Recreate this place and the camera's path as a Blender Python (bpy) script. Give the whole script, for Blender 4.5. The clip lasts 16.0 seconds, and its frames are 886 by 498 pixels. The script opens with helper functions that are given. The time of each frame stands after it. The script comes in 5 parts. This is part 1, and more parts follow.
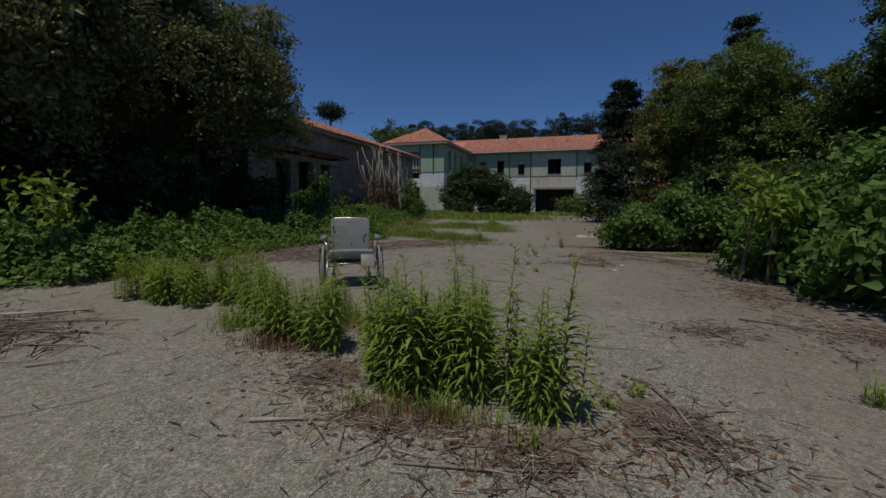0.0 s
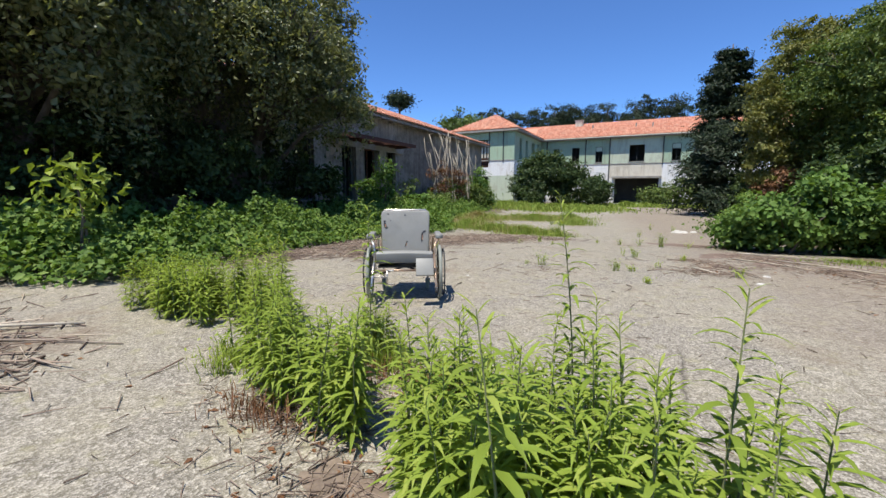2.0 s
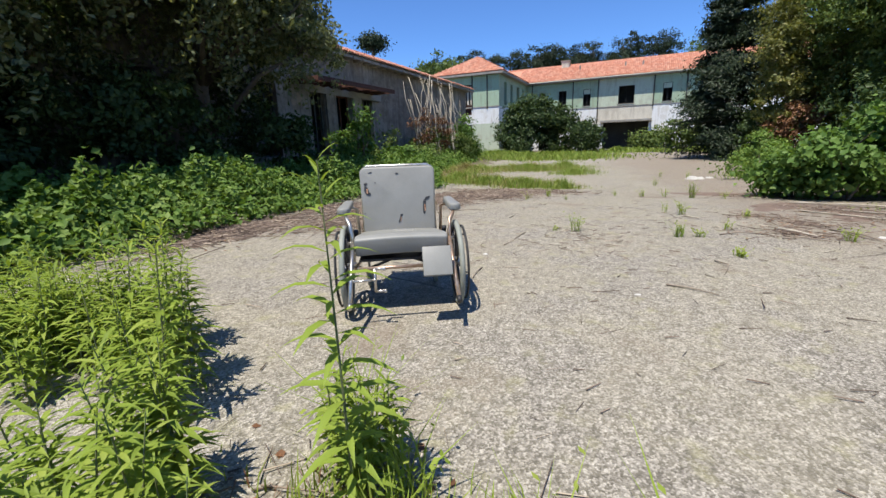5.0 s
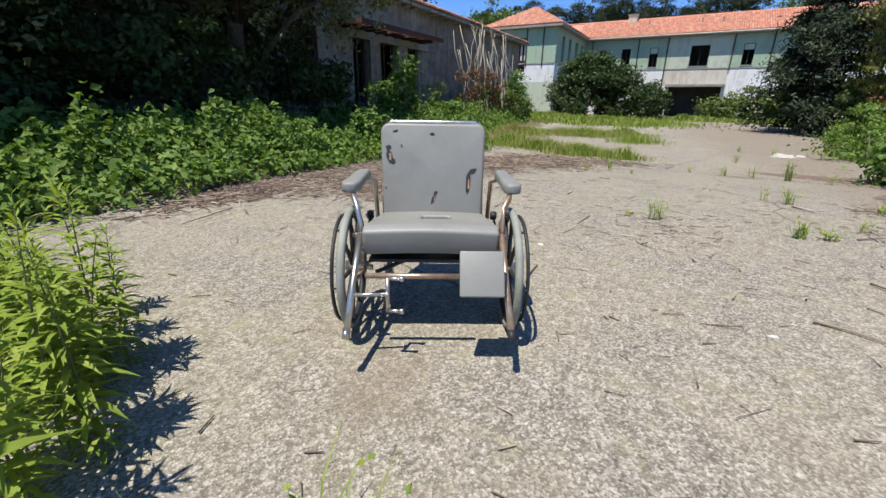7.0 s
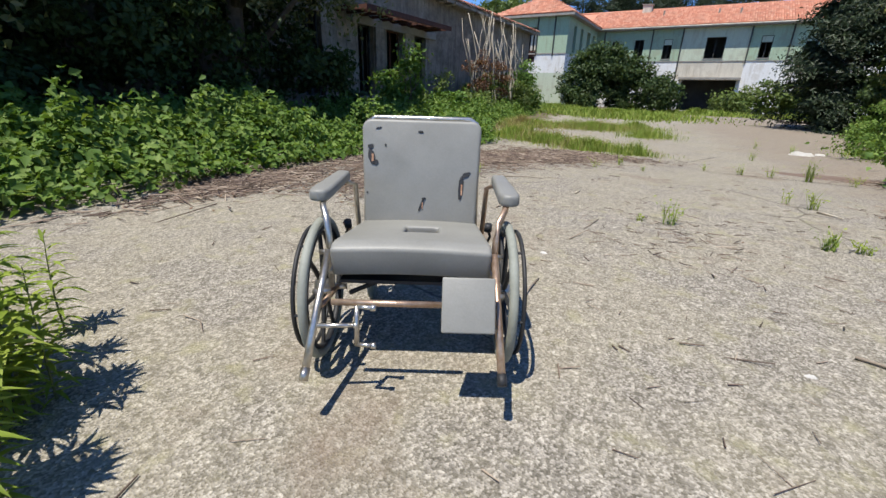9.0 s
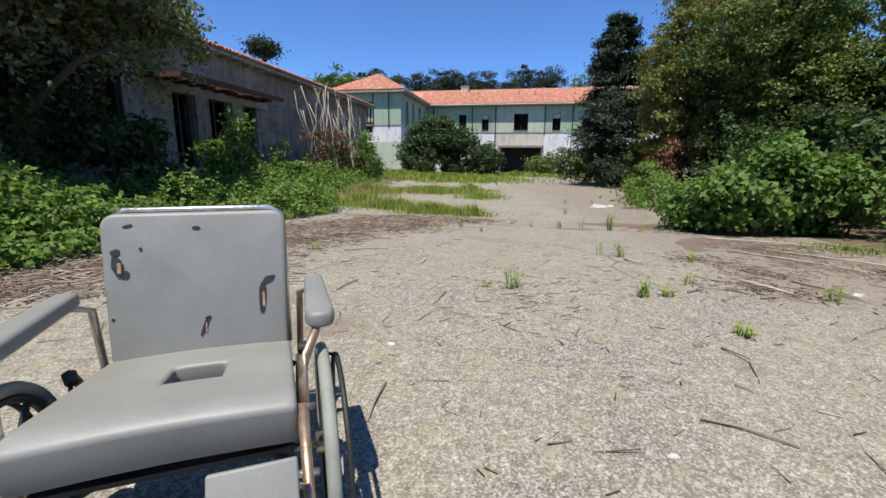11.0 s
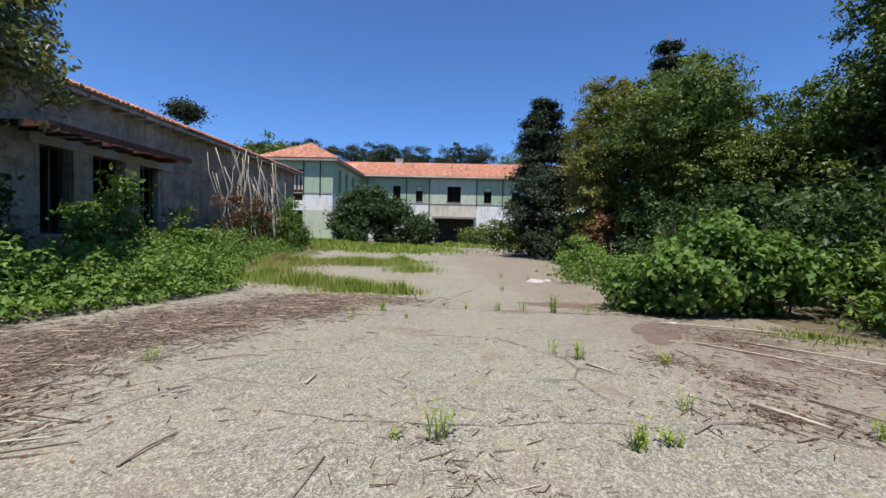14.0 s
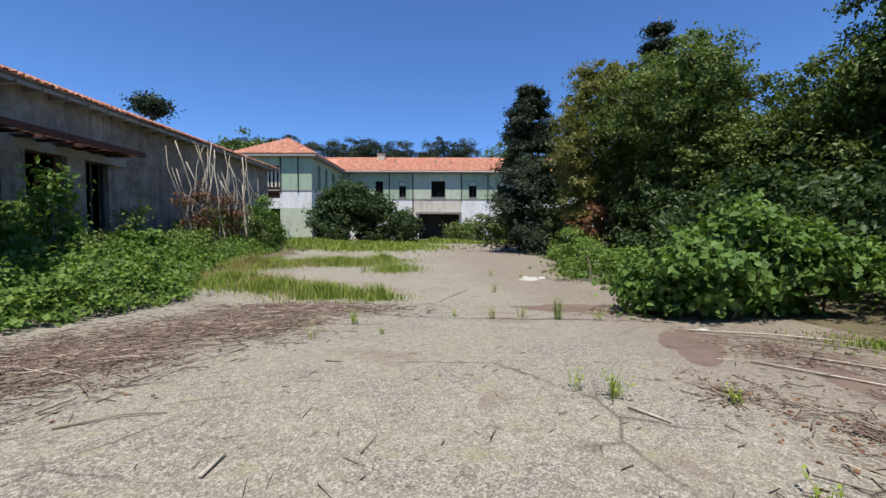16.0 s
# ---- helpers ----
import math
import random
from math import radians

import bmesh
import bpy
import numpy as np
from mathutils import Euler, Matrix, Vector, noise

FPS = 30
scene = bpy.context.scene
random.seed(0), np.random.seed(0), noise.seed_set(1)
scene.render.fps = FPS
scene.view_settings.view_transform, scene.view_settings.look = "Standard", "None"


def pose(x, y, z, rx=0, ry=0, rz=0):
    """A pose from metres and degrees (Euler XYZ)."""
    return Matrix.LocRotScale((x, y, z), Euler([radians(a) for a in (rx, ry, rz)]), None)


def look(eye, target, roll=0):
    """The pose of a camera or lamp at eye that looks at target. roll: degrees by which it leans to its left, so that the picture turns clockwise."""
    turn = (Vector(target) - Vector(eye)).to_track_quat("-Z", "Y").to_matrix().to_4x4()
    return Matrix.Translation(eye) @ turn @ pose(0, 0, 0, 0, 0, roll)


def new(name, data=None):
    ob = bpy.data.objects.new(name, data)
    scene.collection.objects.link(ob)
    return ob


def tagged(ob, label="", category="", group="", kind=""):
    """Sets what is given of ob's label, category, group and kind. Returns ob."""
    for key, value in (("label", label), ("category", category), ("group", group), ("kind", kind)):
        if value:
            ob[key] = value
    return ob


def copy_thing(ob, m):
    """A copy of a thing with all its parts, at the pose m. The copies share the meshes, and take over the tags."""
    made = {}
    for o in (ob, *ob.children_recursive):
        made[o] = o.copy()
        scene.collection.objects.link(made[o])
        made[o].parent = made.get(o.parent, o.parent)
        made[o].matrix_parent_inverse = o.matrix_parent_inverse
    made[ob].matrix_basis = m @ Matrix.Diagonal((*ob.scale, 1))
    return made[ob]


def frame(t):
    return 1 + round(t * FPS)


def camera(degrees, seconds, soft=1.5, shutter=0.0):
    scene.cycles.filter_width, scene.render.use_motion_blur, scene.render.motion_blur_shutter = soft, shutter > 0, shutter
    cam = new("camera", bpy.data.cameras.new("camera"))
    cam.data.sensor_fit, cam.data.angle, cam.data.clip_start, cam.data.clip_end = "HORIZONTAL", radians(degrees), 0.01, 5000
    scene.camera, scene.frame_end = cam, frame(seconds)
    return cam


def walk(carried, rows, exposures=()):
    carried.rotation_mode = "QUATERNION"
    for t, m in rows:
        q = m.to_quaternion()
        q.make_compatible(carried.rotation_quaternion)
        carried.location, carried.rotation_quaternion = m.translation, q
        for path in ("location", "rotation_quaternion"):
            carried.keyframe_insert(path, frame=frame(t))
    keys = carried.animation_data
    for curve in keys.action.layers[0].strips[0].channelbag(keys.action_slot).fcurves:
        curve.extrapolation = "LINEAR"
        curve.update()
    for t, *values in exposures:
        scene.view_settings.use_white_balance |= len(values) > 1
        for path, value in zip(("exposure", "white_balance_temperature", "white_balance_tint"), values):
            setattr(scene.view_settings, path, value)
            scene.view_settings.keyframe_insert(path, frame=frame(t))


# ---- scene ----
cam = camera(93.7, 16.0)
PATH = [
    (0, (0.201, 0.841, 1.225), (-0.409, 2.734, 1.008), 0.1),
    (0.5, (0.107, 1.189, 1.229), (-0.538, 3.068, 0.997), 0.8),
    (1, (-0.07, 1.565, 1.234), (-0.706, 3.44, 0.954), -0.4),
    (1.5, (-0.234, 1.933, 1.215), (-1.032, 3.749, 0.956), 0.2),
    (2, (-0.436, 2.256, 1.201), (-1.338, 4.021, 0.937), 0.2),
    (2.5, (-0.644, 2.534, 1.206), (-1.582, 4.27, 0.883), -0.8),
    (3, (-0.859, 2.826, 1.209), (-1.876, 4.517, 0.885), -1.0),
    (3.5, (-1.087, 3.088, 1.191), (-1.997, 4.833, 0.833), -0.9),
    (4, (-1.29, 3.329, 1.19), (-2.105, 5.101, 0.747), -1.0),
    (4.2, (-1.323, 3.412, 1.18), (-2.136, 5.185, 0.737), -1.9),
    (6.3, (-1.789, 4.297, 1.127), (-2.686, 5.982, 0.53), 0.8),
    (6.5, (-1.819, 4.377, 1.127), (-2.785, 6.024, 0.529), 1.3),
    (7, (-1.94, 4.595, 1.1), (-2.888, 6.227, 0.438), 0.9),
    (7.5, (-2.038, 4.763, 1.11), (-2.953, 6.387, 0.385), 0.6),
    (8, (-2.054, 4.859, 1.106), (-3.017, 6.42, 0.309), 1.4),
    (8.2, (-2.047, 4.876, 1.104), (-3.023, 6.429, 0.308), 1.3),
    (10.3, (-2.016, 5.151, 1.163), (-2.695, 6.969, 0.68), 0.7),
    (10.5, (-2.042, 5.228, 1.165), (-2.607, 7.084, 0.68), 0.7),
    (11, (-2.065, 5.407, 1.176), (-2.442, 7.329, 0.771), 0.6),
    (11.5, (-2.03, 5.623, 1.193), (-2.343, 7.576, 0.896), 0.9),
    (12, (-2.015, 5.845, 1.21), (-2.265, 7.817, 0.985), 1.8),
    (12.5, (-2.035, 6.12, 1.215), (-2.142, 8.109, 1.036), 1.5),
    (13, (-2.055, 6.385, 1.217), (-2.103, 8.379, 1.075), 1.1),
    (13.5, (-2.039, 6.653, 1.224), (-2.121, 8.649, 1.12), 1.7),
    (14, (-2.043, 6.905, 1.229), (-2.127, 8.902, 1.156), 1.5),
    (14.5, (-2.063, 7.191, 1.228), (-2.12, 9.188, 1.136), 0.4),
    (15, (-2.029, 7.499, 1.246), (-2.098, 9.497, 1.194), 0.7),
    (15.5, (-2.006, 7.866, 1.212), (-2.086, 9.863, 1.147), 1.5),
    (16, (-2.049, 8.188, 1.218), (-2.064, 10.186, 1.126), 0.2),
]
walk(cam, [(t, look(eye, target, roll)) for t, eye, target, roll in PATH],
     exposures=[(0.0, -1.25), (0.5, -0.25), (1.0, 0.32), (1.5, 0.5), (4.2, 0.5), (8.2, 0.44), (11.0, 0.4), (16.0, 0.36)])

# ---- world, sun, exposure ----
world = bpy.data.worlds.new("world")
scene.world = world
world.use_nodes = True
wn = world.node_tree.nodes
sky = wn.new("ShaderNodeTexSky")
sky.sky_type, sky.sun_disc = "NISHITA", False
SUN_EL, SUN_FROM = 70.0, Vector((-0.13, -0.99, 0.0))
sky.sun_elevation = radians(SUN_EL)
sky.sun_rotation = math.atan2(SUN_FROM.x, SUN_FROM.y)
sky.altitude = 1800
sky.air_density, sky.dust_density, sky.ozone_density = 1.0, 0.0, 6.0
tint = wn.new("ShaderNodeMix")
tint.data_type, tint.blend_type = "RGBA", "MULTIPLY"
tint.inputs[0].default_value, tint.inputs[7].default_value = 1.0, (0.74, 0.98, 1.27, 1)
world.node_tree.links.new(sky.outputs[0], tint.inputs[6])
world.node_tree.links.new(tint.outputs[2], wn["Background"].inputs[0])
wn["Background"].inputs[1].default_value = 0.108
sun = new("sun", bpy.data.lights.new("sun", "SUN"))
sun.data.energy, sun.data.angle, sun.data.color = 4.8, radians(0.55), (1.0, 0.95, 0.87)
sun_way = SUN_FROM.normalized() * math.cos(radians(SUN_EL)) + Vector((0, 0, math.sin(radians(SUN_EL))))
sun.matrix_world = look(sun_way * 60, (0, 0, 0))

rng = np.random.default_rng(7)


# ---- materials ----
def nodes_of(name):
    m = bpy.data.materials.new(name)
    m.use_nodes = True
    t = m.node_tree
    return m, t, t.nodes["Principled BSDF"]


def add(t, kind, links=(), **values):
    n = t.nodes.new(kind)
    for k, v in values.items():
        key = int(k[1:]) if k[0] == "i" and k[1:].isdigit() else k
        n.inputs[key].default_value = v
    for slot, src in links:
        t.links.new(src, n.inputs[slot])
    return n


def ramp(t, src, stops):
    r = t.nodes.new("ShaderNodeValToRGB")
    e = r.color_ramp.elements
    while len(e) < len(stops):
        e.new(0.5)
    for el, (p, c) in zip(e, stops):
        el.position, el.color = p, (*c, 1)
    t.links.new(src, r.inputs[0])
    return r.outputs[0]


def mixed(t, fac, a, b, blend="MIX"):
    n = t.nodes.new("ShaderNodeMix")
    n.data_type, n.blend_type = "RGBA", blend
    for slot, v in ((0, fac), (6, a), (7, b)):
        if isinstance(v, (int, float)):
            n.inputs[slot].default_value = v
        elif isinstance(v, tuple):
            n.inputs[slot].default_value = (*v, 1)
        else:
            t.links.new(v, n.inputs[slot])
    return n.outputs[2]


def bumped(t, bsdf, src, strength=0.4, distance=0.01):
    b = t.nodes.new("ShaderNodeBump")
    b.inputs["Strength"].default_value, b.inputs["Distance"].default_value = strength, distance
    t.links.new(src, b.inputs["Height"])
    t.links.new(b.outputs[0], bsdf.inputs["Normal"])


def coords(t):
    return t.nodes.new("ShaderNodeTexCoord").outputs["Object"]


def tex(t, co, scale, detail=4.0, rough=0.6, which=0):
    n = t.nodes.new("ShaderNodeTexNoise")
    n.inputs["Scale"].default_value, n.inputs["Detail"].default_value, n.inputs["Roughness"].default_value = scale, detail, rough
    t.links.new(co, n.inputs["Vector"])
    return n.outputs[which]


def plain(name, dark, light, rough=0.7, scale=6.0, metal=0.0, bump=0.2, fine=60.0):
    """A surface that varies between two colours at two scales, with fine relief."""
    m, t, b = nodes_of(name)
    co = coords(t)
    big, small = tex(t, co, scale), tex(t, co, fine)
    both = add(t, "ShaderNodeMath", [(0, big), (1, small)])
    both.operation = "MULTIPLY_ADD"
    both.inputs[1].default_value = 0.7
    t.links.new(big, both.inputs[0])
    sm = add(t, "ShaderNodeMath", [(0, small)], i1=0.3)
    sm.operation = "MULTIPLY"
    t.links.new(sm.outputs[0], both.inputs[2])
    for l in list(both.inputs[1].links):
        t.links.remove(l)
    t.links.new(ramp(t, both.outputs[0], [(0.3, dark), (0.7, light)]), b.inputs["Base Color"])
    b.inputs["Roughness"].default_value, b.inputs["Metallic"].default_value = rough, metal
    if bump:
        bumped(t, b, small, bump, 0.01)
    return m


def leafy(name, low, mid, high, clump=0.35, shine=0.45, through_light=0.35):
    """Leaves that differ one by one and from clump to clump, with light passing through them."""
    m, t, b = nodes_of(name)
    geo = t.nodes.new("ShaderNodeNewGeometry")
    c1 = ramp(t, geo.outputs["Random Per Island"], [(0.0, low), (0.55, mid), (1.0, high)])
    co = coords(t)
    c2 = ramp(t, tex(t, co, clump, 3.0), [(0.35, tuple(x * 0.7 for x in mid)), (0.65, tuple(min(1, x * 1.25) for x in mid))])
    col = mixed(t, 0.4, c1, c2)
    t.links.new(col, b.inputs["Base Color"])
    b.inputs["Roughness"].default_value = shine
    b.inputs["Specular IOR Level"].default_value = 0.22
    tr = add(t, "ShaderNodeBsdfTranslucent")
    t.links.new(mixed(t, 1.0, col, (1.0, 1.0, 0.45), "MULTIPLY"), tr.inputs[0])
    mx = add(t, "ShaderNodeMixShader", [(1, b.outputs[0]), (2, tr.outputs[0])], i0=through_light)
    t.links.new(mx.outputs[0], t.nodes["Material Output"].inputs[0])
    return m


def asphalt_material():
    m, t, b = nodes_of("asphalt")
    co = coords(t)
    v = t.nodes.new("ShaderNodeTexVoronoi")
    v.inputs["Scale"].default_value = 105.0
    t.links.new(co, v.inputs["Vector"])
    grit = ramp(t, v.outputs["Color"], [(0.22, (0.052, 0.046, 0.04)), (0.5, (0.175, 0.16, 0.14)), (0.78, (0.60, 0.555, 0.49))])
    fine = ramp(t, tex(t, co, 160.0, 2.0), [(0.38, (0.07, 0.062, 0.05)), (0.66, (0.50, 0.46, 0.39))])
    chips = t.nodes.new("ShaderNodeTexVoronoi")
    chips.inputs["Scale"].default_value = 62.0
    t.links.new(co, chips.inputs["Vector"])
    big = ramp(t, chips.outputs["Color"], [(0.25, (0.085, 0.077, 0.068)), (0.5, (0.185, 0.17, 0.148)), (0.8, (0.50, 0.465, 0.41))])
    col = mixed(t, 0.16, mixed(t, 0.38, grit, big), fine)
    sand = ramp(t, tex(t, co, 0.9, 6.0), [(0.42, (0, 0, 0)), (0.62, (1, 1, 1))])
    col = mixed(t, add(t, "ShaderNodeMath", [(0, sand)]).outputs[0], col, mixed(t, 0.3, col, (0.42, 0.38, 0.26)))
    mott = ramp(t, tex(t, co, 14.0, 5.0, 0.75), [(0.3, (0.68, 0.67, 0.66)), (0.7, (1.14, 1.13, 1.11))])
    col = mixed(t, 1.0, col, mott, "MULTIPLY")
    moss = ramp(t, tex(t, co, 5.5, 5.0), [(0.56, (0, 0, 0)), (0.70, (0.5, 0.5, 0.5))])
    col = mixed(t, moss, col, (0.30, 0.28, 0.15))
    dirt = ramp(t, tex(t, co, 0.45, 7.0, 0.7), [(0.56, (0, 0, 0)), (0.68, (0.65, 0.65, 0.65))])
    col = mixed(t, dirt, col, (0.17, 0.12, 0.085))
    # earth washed in from the overgrown side
    sep = add(t, "ShaderNodeSeparateXYZ", [(0, co)])
    wander = add(t, "ShaderNodeMath", [(0, tex(t, co, 0.8, 7.0, 0.68))], i1=3.4)
    wander.operation = "MULTIPLY"
    away = add(t, "ShaderNodeMath", [(0, sep.outputs[1])], i1=0.15)
    away.operation = "MULTIPLY"
    side = add(t, "ShaderNodeMath", [(0, sep.outputs[0]), (1, away.outputs[0])])
    off = add(t, "ShaderNodeMath", [(0, side.outputs[0]), (1, wander.outputs[0])])
    scaled = add(t, "ShaderNodeMath", [(0, off.outputs[0])], i1=0.1)
    scaled.operation = "MULTIPLY"
    wash = ramp(t, scaled.outputs[0], [(0.33, (0, 0, 0)), (0.41, (0.62, 0.62, 0.62)), (0.50, (0.88, 0.88, 0.88))])
    earth = ramp(t, tex(t, co, 22.0, 6.0, 0.75), [(0.32, (0.085, 0.062, 0.045)), (0.5, (0.21, 0.165, 0.125)), (0.7, (0.40, 0.345, 0.275))])
    col = mixed(t, wash, col, mixed(t, 0.35, earth, col))
    w = t.nodes.new("ShaderNodeTexVoronoi")
    w.feature = "DISTANCE_TO_EDGE"
    w.inputs["Scale"].default_value = 0.42
    wob = mixed(t, 0.12, co, tex(t, co, 2.5, 5.0, 0.7, 1))
    t.links.new(wob, w.inputs["Vector"])
    crack = ramp(t, w.outputs["Distance"], [(0.0, (1, 1, 1)), (0.006, (0, 0, 0))])
    gate = ramp(t, tex(t, co, 0.33, 2.0), [(0.5, (0, 0, 0)), (0.58, (0.8, 0.8, 0.8))])
    col = mixed(t, mixed(t, 1.0, crack, gate, "MULTIPLY"), col, (0.06, 0.05, 0.04))
    t.links.new(col, b.inputs["Base Color"])
    b.inputs["Roughness"].default_value = 0.9
    b.inputs["Specular IOR Level"].default_value = 0.2
    bumped(t, b, v.outputs["Distance"], 0.75, 0.007)
    return m


def plaster(name, dark, light, stain, scale=0.8):
    """Old wall paint with streaks that run down and bare patches."""
    m, t, b = nodes_of(name)
    co = coords(t)
    base = ramp(t, tex(t, co, 9.0, 6.0), [(0.3, dark), (0.7, light)])
    mp = add(t, "ShaderNodeMapping", [("Vector", co)])
    mp.inputs["Scale"].default_value = (1.6, 1.6, 0.22)
    streak = ramp(t, tex(t, mp.outputs[0], 1.8, 6.0, 0.7), [(0.5, (0, 0, 0)), (0.72, (0.8, 0.8, 0.8))])
    patch = ramp(t, tex(t, co, scale, 7.0, 0.7), [(0.56, (0, 0, 0)), (0.60, (0.75, 0.75, 0.75))])
    col = mixed(t, streak, base, stain)
    col = mixed(t, patch, col, tuple(0.6 * a + 0.4 * c for a, c in zip(stain, light)))
    t.links.new(col, b.inputs["Base Color"])
    b.inputs["Roughness"].default_value = 0.92
    bumped(t, b, tex(t, co, 30.0, 5.0), 0.3, 0.02)
    return m


def old_wall():
    """Bleached plaster with brown damp, dark streaks under the eave and bare patches."""
    m, t, b = nodes_of("grey_plaster")
    co = coords(t)
    base = ramp(t, tex(t, co, 7.0, 7.0, 0.7), [(0.3, (0.24, 0.22, 0.18)), (0.7, (0.47, 0.45, 0.405))])
    damp = ramp(t, tex(t, co, 0.33, 7.0, 0.66), [(0.46, (0.88, 0.88, 0.88)), (0.65, (0, 0, 0))])
    col = mixed(t, damp, base, ramp(t, tex(t, co, 3.0, 6.0, 0.7), [(0.3, (0.10, 0.08, 0.06)), (0.7, (0.30, 0.25, 0.195))]))
    mp = add(t, "ShaderNodeMapping", [("Vector", co)])
    mp.inputs["Scale"].default_value = (2.2, 2.2, 0.2)
    streak = ramp(t, tex(t, mp.outputs[0], 1.6, 7.0, 0.72), [(0.5, (0, 0, 0)), (0.7, (0.85, 0.85, 0.85))])
    col = mixed(t, streak, col, (0.085, 0.07, 0.055))
    bare = ramp(t, tex(t, co, 1.1, 8.0, 0.72), [(0.60, (0, 0, 0)), (0.63, (0.8, 0.8, 0.8))])
    col = mixed(t, bare, col, (0.42, 0.33, 0.25))
    t.links.new(col, b.inputs["Base Color"])
    b.inputs["Roughness"].default_value = 0.92
    bumped(t, b, tex(t, co, 14.0, 7.0, 0.7), 0.5, 0.03)
    return m


def tile_material(name="roof_tile", worn=0.7, old=(0.30, 0.17, 0.12)):
    m, t, b = nodes_of(name)
    co = coords(t)
    geo = t.nodes.new("ShaderNodeNewGeometry")
    c = ramp(t, geo.outputs["Random Per Island"], [(0.0, (0.42, 0.15, 0.085)), (0.5, (0.54, 0.22, 0.13)), (1.0, (0.62, 0.33, 0.22))])
    age = ramp(t, tex(t, co, 1.2, 6.0, 0.7), [(0.45, (0, 0, 0)), (0.75, (worn, worn, worn))])
    t.links.new(mixed(t, age, c, old), b.inputs["Base Color"])
    b.inputs["Roughness"].default_value = 0.85
    bumped(t, b, tex(t, co, 25.0), 0.3, 0.02)
    return m


ASPHALT = asphalt_material()
SOIL = plain("soil", (0.07, 0.055, 0.03), (0.16, 0.13, 0.07), 0.95, 1.5, bump=0.6, fine=25)
PUDDLE = plain("red_silt", (0.115, 0.078, 0.056), (0.20, 0.142, 0.105), 0.85, 3.0, bump=0.3, fine=80)
GREY_WALL = old_wall()
GREEN_WALL = plaster("green_plaster", (0.29, 0.40, 0.27), (0.40, 0.50, 0.35), (0.26, 0.27, 0.19))
WHITE_WALL = plaster("white_plaster", (0.66, 0.66, 0.63), (0.80, 0.80, 0.77), (0.48, 0.44, 0.36))
BEIGE_WALL = plaster("beige_plaster", (0.52, 0.48, 0.38), (0.64, 0.59, 0.48), (0.38, 0.33, 0.25))
PALE_GREEN = plaster("pale_green_plaster", (0.42, 0.49, 0.36), (0.54, 0.58, 0.45), (0.33, 0.33, 0.24))
PALE_WOOD = plain("weathered_timber", (0.15, 0.12, 0.09), (0.42, 0.37, 0.30), 0.9, 2.0)
SOFFIT = plain("weathered_soffit", (0.20, 0.18, 0.15), (0.36, 0.34, 0.30), 0.9, 2.0)
TILE = tile_material()
OLD_TILE = tile_material("old_roof_tile", 0.95, (0.11, 0.085, 0.07))
# near-black colour that stands in for the darkness of unlit rooms
ROOM_SHADE = plain("unlit_room", (0.03, 0.03, 0.028), (0.07, 0.068, 0.06), 0.95, 1.0)
RUST = plain("rusty_iron", (0.05, 0.02, 0.015), (0.13, 0.05, 0.032), 0.85, 8.0)
PIPE = plain("dark_pipe", (0.03, 0.03, 0.028), (0.07, 0.07, 0.06), 0.6, 6.0)
BARK = plain("bark", (0.06, 0.045, 0.033), (0.17, 0.14, 0.105), 0.95, 4.0, bump=0.9, fine=30)
PALE_STEM = plain("dry_stem", (0.34, 0.29, 0.21), (0.56, 0.50, 0.40), 0.9, 9.0, bump=0.5)
STICK = plain("dry_stick", (0.13, 0.10, 0.075), (0.40, 0.33, 0.25), 0.9, 3.0, bump=0.5)
LITTER = plain("leaf_litter", (0.085, 0.06, 0.042), (0.27, 0.21, 0.155), 0.95, 9.0, bump=0.5)
LEAF_DARK = leafy("dark_leaf", (0.075, 0.095, 0.042), (0.18, 0.20, 0.095), (0.38, 0.38, 0.2), shine=0.36, through_light=0.42)
LEAF_TREE = leafy("tree_leaf", (0.05, 0.085, 0.02), (0.125, 0.18, 0.045), (0.27, 0.32, 0.10))
# darker leaf copy with shade put into its green
LEAF_SHADE = leafy("shade_leaf", (0.028, 0.052, 0.018), (0.062, 0.10, 0.034), (0.14, 0.19, 0.065))
LEAF_GOLD = leafy("yellowing_leaf", (0.10, 0.12, 0.028), (0.20, 0.21, 0.06), (0.33, 0.29, 0.11))
LEAF_BUSH = leafy("broad_leaf", (0.06, 0.12, 0.025), (0.12, 0.21, 0.045), (0.20, 0.29, 0.07), 0.5, 0.55)
LEAF_WEED = leafy("weed_leaf", (0.16, 0.22, 0.03), (0.27, 0.36, 0.055), (0.42, 0.46, 0.11), 1.5, 0.6, 0.4)
NEEDLE = leafy("needle", (0.016, 0.028, 0.014), (0.034, 0.054, 0.026), (0.065, 0.09, 0.042), through_light=0.12)
FAR_LEAF = leafy("far_leaf", (0.06, 0.10, 0.03), (0.12, 0.18, 0.05), (0.2, 0.25, 0.08))
BRAMBLE = leafy("bramble_leaf", (0.06, 0.12, 0.025), (0.14, 0.235, 0.045), (0.29, 0.37, 0.10), 1.6, 0.6)
DRY_LEAF = leafy("dry_leaf", (0.10, 0.05, 0.025), (0.20, 0.10, 0.05), (0.33, 0.17, 0.08), through_light=0.15)
STRAW = leafy("straw_blade", (0.20, 0.15, 0.06), (0.36, 0.30, 0.13), (0.52, 0.45, 0.24), 1.2, 0.7)
GRASS = leafy("grass_blade", (0.12, 0.20, 0.035), (0.24, 0.33, 0.06), (0.44, 0.43, 0.14), 1.2, 0.7)
